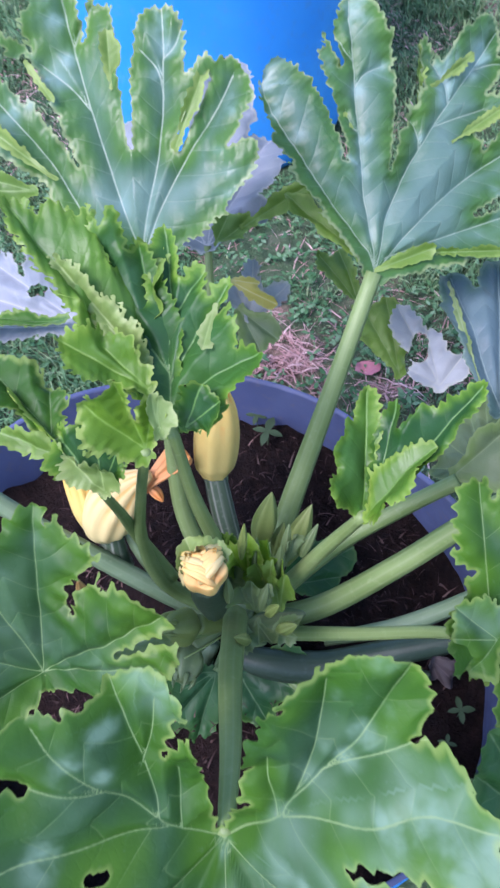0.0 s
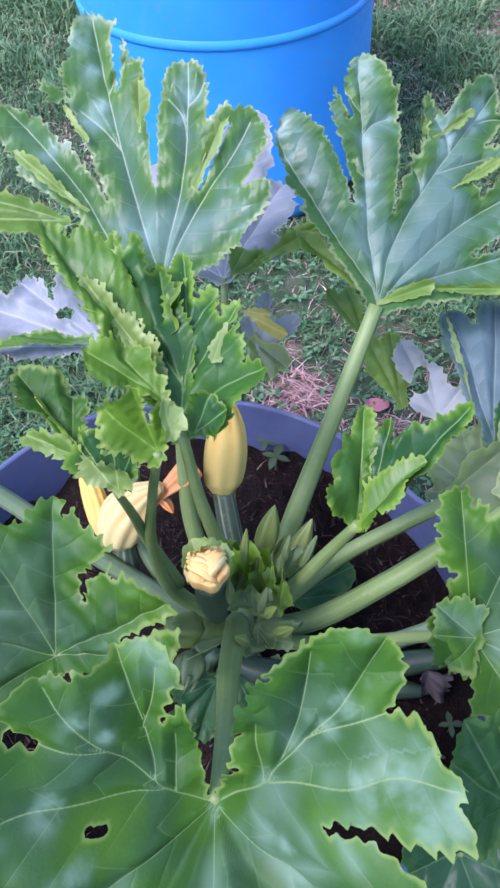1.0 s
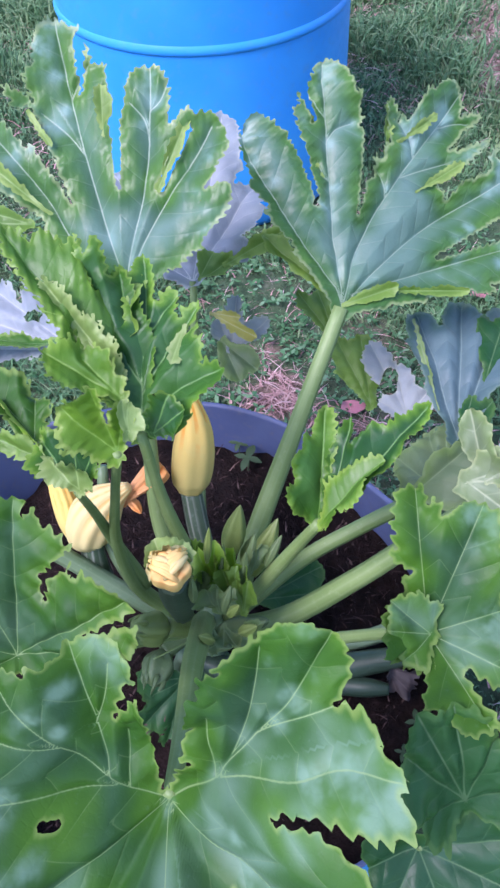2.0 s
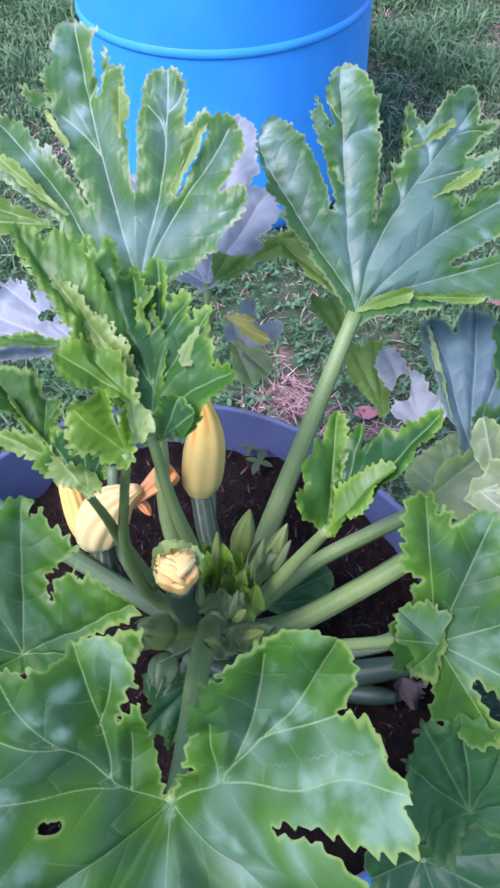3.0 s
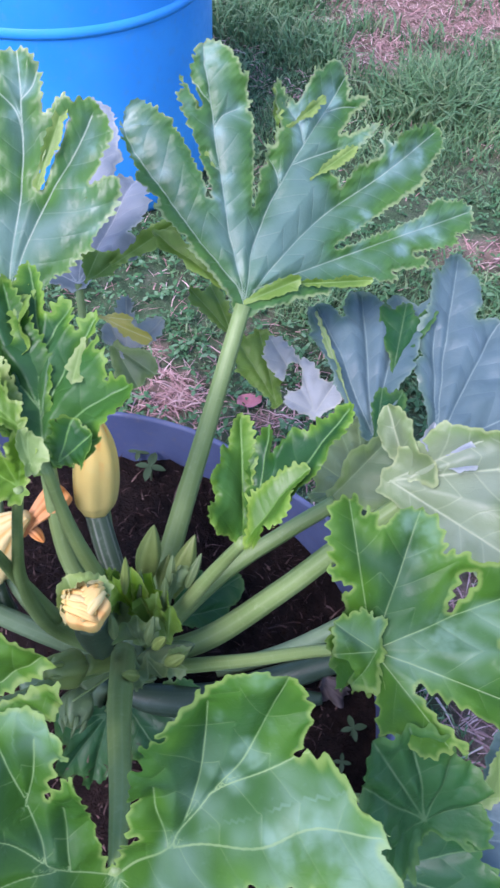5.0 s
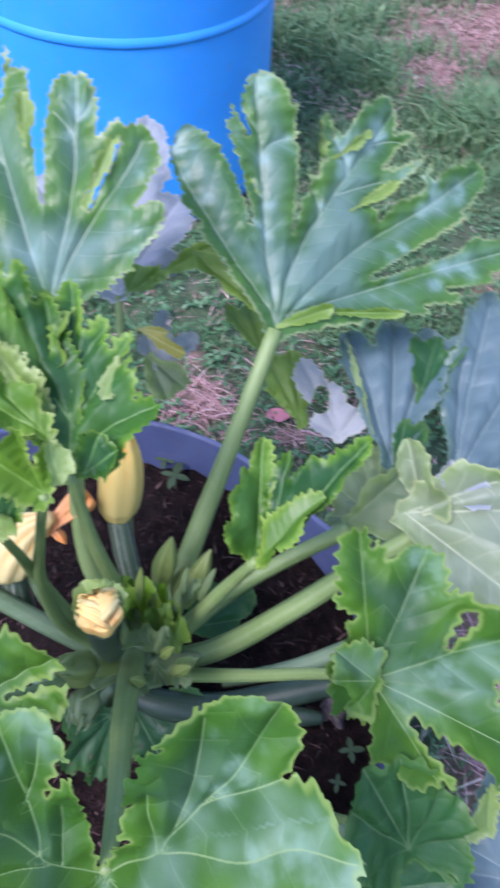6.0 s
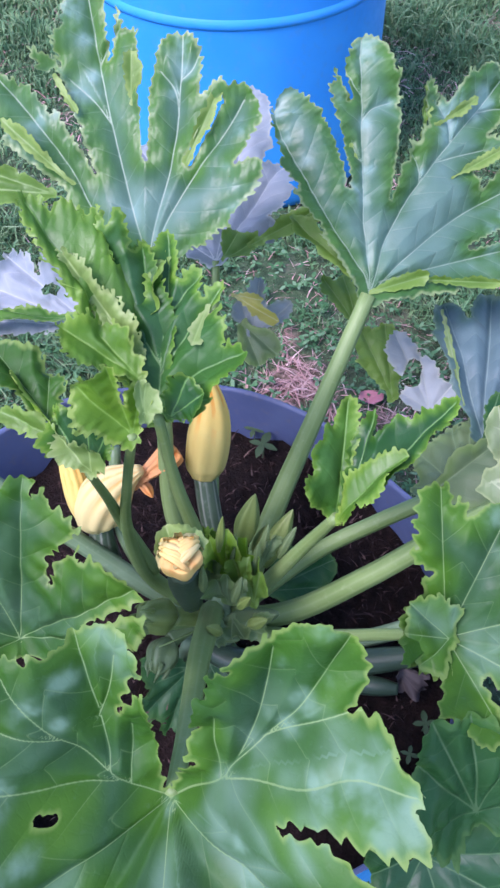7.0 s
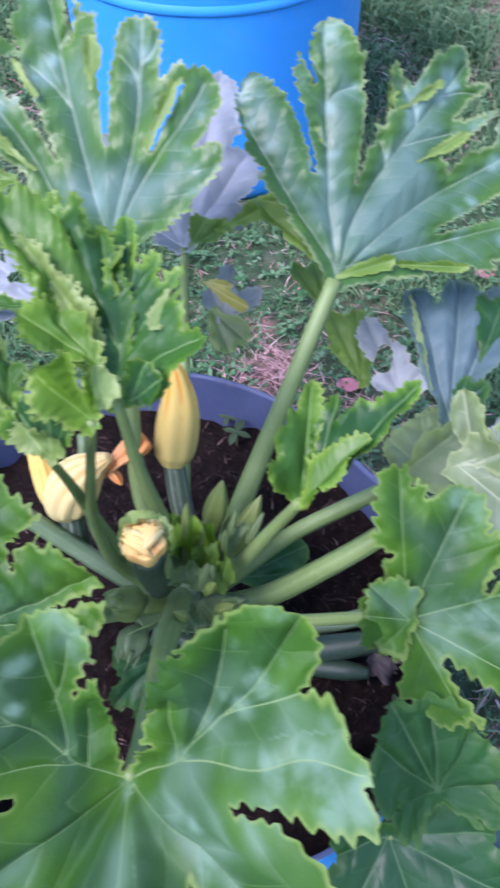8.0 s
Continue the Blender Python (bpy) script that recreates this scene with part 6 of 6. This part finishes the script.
leaf(plant, (-0.0164, 0.4024, 0.4412), (74.1, -3.4, -49.8), [(-18.4, 0.0639, 0.012, 0.0), (-0.0, 0.0497, 0.01, -0.0)], LEAF_FRESH, 'tightly curled unfolding leaflet', seed=43, web=0.68, ear=40, fold=0.60, ruffle=0.0057, step=0.0014, teeth=0.004, pitch=0.007, quilt=0.0003, hump=0.003)
leaf(plant, (-0.0215, 0.393, 0.4468), (75.7, -1.8, -17.4), [(-16.4, 0.0516, 0.01, 0.0), (-0.0, 0.0511, 0.01, -0.0)], LEAF_OLIVE, 'tightly curled unfolding leaflet', seed=44, web=0.68, ear=40, fold=0.5, ruffle=0.007, step=0.0014, teeth=0.004, pitch=0.007)
leaf(plant, (-0.0345, 0.3808, 0.4507), (76.8, -4.0, -9.3), [(-14.4, 0.0442, 0.012, 0.0002), (0.0, 0.048, 0.01, -0.0004), (23.2, 0.0396, 0.009, 0.0001)], LEAF_SAGE, 'tightly curled unfolding leaflet', seed=45, web=0.68, ear=40, fold=0.5, ruffle=0.007, step=0.0014, teeth=0.004, pitch=0.007)
leaf(plant, (-0.0119, 0.3869, 0.4474), (71.1, -9.6, -0.9), [(0.0, 0.0405, 0.008, 0.0), (15.6, 0.0377, 0.01, 0.0)], LEAF_OLIVE, 'tightly curled unfolding leaflet', seed=46, web=0.68, ear=40, fold=0.5, ruffle=0.007, step=0.0014, teeth=0.004, pitch=0.007)
leaf(plant, (-0.0568, 0.3949, 0.4382), (70.1, 8.8, 13.4), [(-14.9, 0.0483, 0.012, -0.0), (0.0, 0.0519, 0.01, -0.0)], LEAF_SAGE, 'tightly curled unfolding leaflet', seed=47, web=0.68, ear=40, fold=0.5, ruffle=0.007, step=0.0014, teeth=0.004, pitch=0.007)
leaf(plant, (-0.0198, 0.3741, 0.4178), (25.7, 37.5, -96.6), [(-36.4, 0.0353, 0.01, 0.0), (-0.0, 0.0271, 0.012, 0.0)], LEAF_SAGE, 'tightly curled unfolding leaflet', seed=48, web=0.68, ear=40, fold=0.5, ruffle=0.007, step=0.0014, teeth=0.004, pitch=0.007)
leaf(plant, (-0.0364, 0.3703, 0.416), (36.8, -46.5, 113.1), [(-0.0, 0.0204, 0.01, 0.0), (45.2, 0.0245, 0.01, 0.0)], LEAF_SAGE, 'tightly curled unfolding leaflet', seed=49, web=0.68, ear=40, fold=0.5, ruffle=0.007, step=0.0014, teeth=0.004, pitch=0.007)
leaf(plant, (-0.0327, 0.3812, 0.4247), (-0.9, -2.4, -177.5), [(-29.9, 0.0273, 0.01, 0.0), (0.0, 0.0238, 0.01, -0.0)], LEAF_SAGE, 'tightly curled unfolding leaflet', seed=50, web=0.68, ear=40, fold=0.5, ruffle=0.007, step=0.0014, teeth=0.004, pitch=0.007)
leaf(plant, (-0.0055, 0.4166, 0.4521), (67.6, 18.0, 37.3), [(-0.0, 0.0409, 0.008, 0.0), (13.8, 0.0447, 0.01, -0.0)], LEAF_SAGE, 'tightly curled unfolding leaflet', seed=52, web=0.68, ear=40, fold=0.5, ruffle=0.007, step=0.0014, teeth=0.004, pitch=0.007)
SEEDLINGS = [((-0.028, 0.705, 0.275), 0.026, 1), ((-0.042, 0.737, 0.275), 0.016, 2), ((0.17, 0.346, 0.275), 0.015, 3), ((0.153, 0.314, 0.275), 0.01, 4)]
PETALS = [((0.147, 1.057, 0.015), 0.045), ((0.433, 1.392, 0.015), 0.045)]


# ---- lawn, straw and small things ----
def strands(name, mat, roots, heights, widths, leans, seed, curve=0.5):
    """Narrow bent blades, four triangles each, in one mesh. leans: how far the tip goes sideways, in blade heights."""
    rng = np.random.RandomState(seed)
    n = len(roots)
    a = rng.uniform(0, 2 * math.pi, n)
    d = np.stack([np.cos(a), np.sin(a)], 1)
    b = rng.uniform(0, 2 * math.pi, n)
    w = np.stack([np.cos(b), np.sin(b), np.zeros(n)], 1) * widths[:, None] / 2
    verts = np.zeros((n, 5, 3))
    mid = np.column_stack([roots[:, :2] + d * (leans * heights * 0.35)[:, None], roots[:, 2] + heights * 0.6])
    tip = np.column_stack([roots[:, :2] + d * (leans * heights)[:, None], roots[:, 2] + heights * (1 - curve * np.clip(leans, 0, 1.2) * 0.5)])
    verts[:, 0], verts[:, 1] = roots - w, roots + w
    verts[:, 2], verts[:, 3] = mid - 0.8 * w, mid + 0.8 * w
    verts[:, 4] = tip
    i = np.arange(n)[:, None] * 5
    quads = np.concatenate([i + 0, i + 1, i + 3, i + 2], 1).tolist()
    tris = np.concatenate([i + 2, i + 3, i + 4], 1).tolist()
    return mesh_of(name, verts.reshape(-1, 3), quads + tris, mat, False)


def lawn_roots(n, seed, keep):
    rng = np.random.RandomState(seed)
    p = np.column_stack([rng.uniform(-2.3, 2.8, n), rng.uniform(-0.9, 4.8, n)])
    # the blades thin out away from the tub
    out = np.hypot(p[:, 0] - 0.25, p[:, 1] - 1.95) - 1.75 + 0.35 * wave(p, 2.2, np.random.RandomState(61))
    p = p[rng.uniform(0, 1, n) > np.clip(out / 0.8, 0, 1)]
    clear = (np.hypot(p[:, 0] - TUB[0], p[:, 1] - TUB[1]) > 0.352) & (np.hypot(p[:, 0] - DRUM[0], p[:, 1] - DRUM[1]) > DRUM_R + 0.004)
    p = p[clear & keep(p, rng)]
    return np.column_stack([p, np.full(len(p), -0.004)]), rng


TUFT = (0.78, 2.10)


def build_lawn():
    def grassy(p, rng):
        tuft = wave(p, 16, np.random.RandomState(21)) + 0.6 * wave(p, 45, np.random.RandomState(22))
        return (rng.uniform(size=len(p)) > straw_here(p[:, 0], p[:, 1]) * 1.05) & (tuft + rng.normal(size=len(p)) * 0.5 > -0.9)

    r, rng = lawn_roots(400000, 31, grassy)
    n = 10000
    close = np.column_stack([rng.uniform(-0.6, 0.9, n), rng.uniform(0.80, 1.75, n), np.full(n, -0.004)])
    free = (np.hypot(close[:, 0] - TUB[0], close[:, 1] - TUB[1]) > 0.352) & (np.hypot(close[:, 0] - DRUM[0], close[:, 1] - DRUM[1]) > DRUM_R + 0.004)
    r = np.concatenate([r, close[free & grassy(close[:, :2], rng)]])
    far = np.clip((r[:, 1] - 1.6) / 1.5, 0, 1)
    # it grows in tussocks, with low worn ground between
    clump = wave(r[:, :2], 7, np.random.RandomState(23)) + 0.5 * wave(r[:, :2], 19, np.random.RandomState(24))
    h = rng.uniform(0.014, 0.050, len(r)) * (1 + 0.5 * far) * np.clip(0.85 + 0.75 * clump, 0.35, 2.0)
    # a taller tuft beyond the tub
    tuft = np.column_stack([rng.normal(TUFT[0], 0.07, 1500), rng.normal(TUFT[1], 0.06, 1500), np.full(1500, -0.004)])
    r = np.concatenate([r, tuft])
    far = np.concatenate([far, np.ones(1500)])
    h = np.concatenate([h, rng.uniform(0.07, 0.14, 1500)])
    me = strands("grass", GRASS, r, h, rng.uniform(0.0024, 0.0062, len(r)) * (1 + 0.5 * far), rng.uniform(0.2, 1.4, len(r)), 32)
    tagged(part("grass", me, None), "short patchy green lawn grass", "grass", kind="stuff")

    def strawy(p, rng):
        return rng.uniform(size=len(p)) < straw_here(p[:, 0], p[:, 1]) + np.clip(0.07 - 0.20 * wave(p, 7, np.random.RandomState(23)), 0.02, 0.30)

    r, rng = lawn_roots(250000, 33, strawy)
    # the worn spot behind the tub lies thick with it
    n = 9000
    close = np.column_stack([rng.uniform(-0.25, 0.55, n), rng.uniform(0.85, 1.45, n), np.full(n, -0.004)])
    close = close[rng.uniform(size=n) < straw_here(close[:, 0], close[:, 1]) * 1.1 - 0.2]
    r = np.concatenate([r, close])
    r[:, 2] += rng.uniform(0.004, 0.016, len(r))
    h = rng.uniform(0.004, 0.016, len(r))
    me = strands("straw", STRAW, r, h, rng.uniform(0.0018, 0.0042, len(r)), rng.uniform(2.0, 6.0, len(r)), 34, 0.9)
    tagged(part("straw", me, None), "scattered dry pinkish straw on worn ground", "straw", kind="stuff")

    def clovery(p, rng):
        return (wave(p, 8, np.random.RandomState(41)) > -0.1) & (rng.uniform(size=len(p)) > 0.8 * straw_here(p[:, 0], p[:, 1])) & (p[:, 1] < 2.2)

    r, rng = lawn_roots(5000, 35, clovery)
    # broader weed leaves crowd the spot between the two drums
    n = 2600
    close = np.column_stack([rng.uniform(-0.6, 0.9, n), rng.uniform(0.82, 1.7, n), np.zeros(n)])
    free = (np.hypot(close[:, 0] - TUB[0], close[:, 1] - TUB[1]) > 0.355) & (np.hypot(close[:, 0] - DRUM[0], close[:, 1] - DRUM[1]) > DRUM_R + 0.02)
    r = np.concatenate([r, close[free & (rng.uniform(size=n) > straw_here(close[:, 0], close[:, 1]))]])
    verts, faces = [], []
    for x, y, _ in r:
        z, s, a0 = rng.uniform(0.010, 0.040), rng.uniform(0.004, 0.011), rng.uniform(0, 6.28)
        for k in range(rng.choice((2, 3, 3))):
            a = a0 + k * 2.09 + rng.uniform(-0.2, 0.2)
            c, q = math.cos(a), math.sin(a)
            tz = rng.uniform(-0.9, 1.0) * s
            o = len(verts)
            for u, v, w in ((0, 0, 0), (0.6, 0.42, 0.5), (1.25, 0.34, 1), (1.75, 0, 0.7), (1.25, -0.34, 1), (0.6, -0.42, 0.5)):
                verts.append((x + s * (u * c - v * q), y + s * (u * q + v * c), z + tz * w + 0.12 * s * abs(v)))
            faces.append(tuple(range(o, o + 6)))
    tagged(part("clover", mesh_of("clover", verts, faces, CLOVER, False), None), "small clover leaves among the grass", "clover", kind="stuff")


build_lawn()


def build_mulch():
    rng = np.random.RandomState(51)
    n = 1900
    a, q = rng.uniform(0, 2 * math.pi, n), np.sqrt(rng.uniform(0, 1, n)) * (TUB_R - 0.05)
    r = np.column_stack([TUB[0] + q * np.cos(a), TUB[1] + q * np.sin(a), SOIL_Z + rng.uniform(0.004, 0.02, n)])
    me = strands("mulch", MULCH, r, rng.uniform(0.002, 0.008, n), rng.uniform(0.0012, 0.0030, n), rng.uniform(0.8, 4.0, n), 52, 0.9)
    tagged(part("mulch", me, None), "dark dry root fibres and bark bits on the soil", "mulch", kind="stuff")


build_mulch()


def seedling(place, size, seed):
    """A weed seedling: a short stem and two pairs of pointed leaves."""
    rng = np.random.RandomState(seed)
    ob = thing("seedling", place, "tiny pale green weed seedling sprouting from the soil", "seedling", "seedlings in the planter")
    x, y, z = place
    top = z + size * 0.7
    stalk("stem", [(x, y, z - 0.01, size * 0.05), (x + size * 0.05, y, z + size * 0.4, size * 0.045), (x, y, top, size * 0.035)], SEEDLING, ob, "", sides=6, ridges=3)
    a0 = rng.uniform(0, 3)
    for k in range(4):
        a = a0 + k * math.pi / 2
        s = size * rng.uniform(0.75, 1.1)
        v, f = [], []
        for u in np.linspace(0, 1, 6):
            w = 0.24 * math.sin(math.pi * min(u * 0.93 + 0.05, 1)) ** 0.8
            for side in (-1, 0, 1):
                v.append((x + s * (u * math.cos(a) - side * w * math.sin(a)), y + s * (u * math.sin(a) + side * w * math.cos(a)), top + s * (0.25 * u - 0.35 * u * u + 0.05 * abs(side))))
        for i in range(5):
            for j in range(2):
                o = i * 3 + j
                f.append((o, o + 1, o + 4, o + 3))
        part("seed_leaf", mesh_of("seed_leaf", v, f, SEEDLING), ob)


for spot in SEEDLINGS:
    seedling(*spot)


def dry_petal(place, size):
    x, y, z = place
    v, f = [], []
    for i in range(7):
        for j in range(5):
            u, w = i / 6 - 0.5, j / 4 - 0.5
            v.append((x + size * (u + 0.1 * w), y + size * 0.7 * w * (1 - u * u), z + size * (0.35 * u * u + 0.3 * w * w + 0.05 * math.sin(9 * u + 5 * w))))
    for i in range(6):
        for j in range(4):
            o = i * 5 + j
            f.append((o, o + 1, o + 6, o + 5))
    ob = part("petal", mesh_of("petal", v, f, PINK), None)
    tagged(ob, "fallen dried pink petal lying on the straw", "petal")


for spot in PETALS:
    dry_petal(*spot)
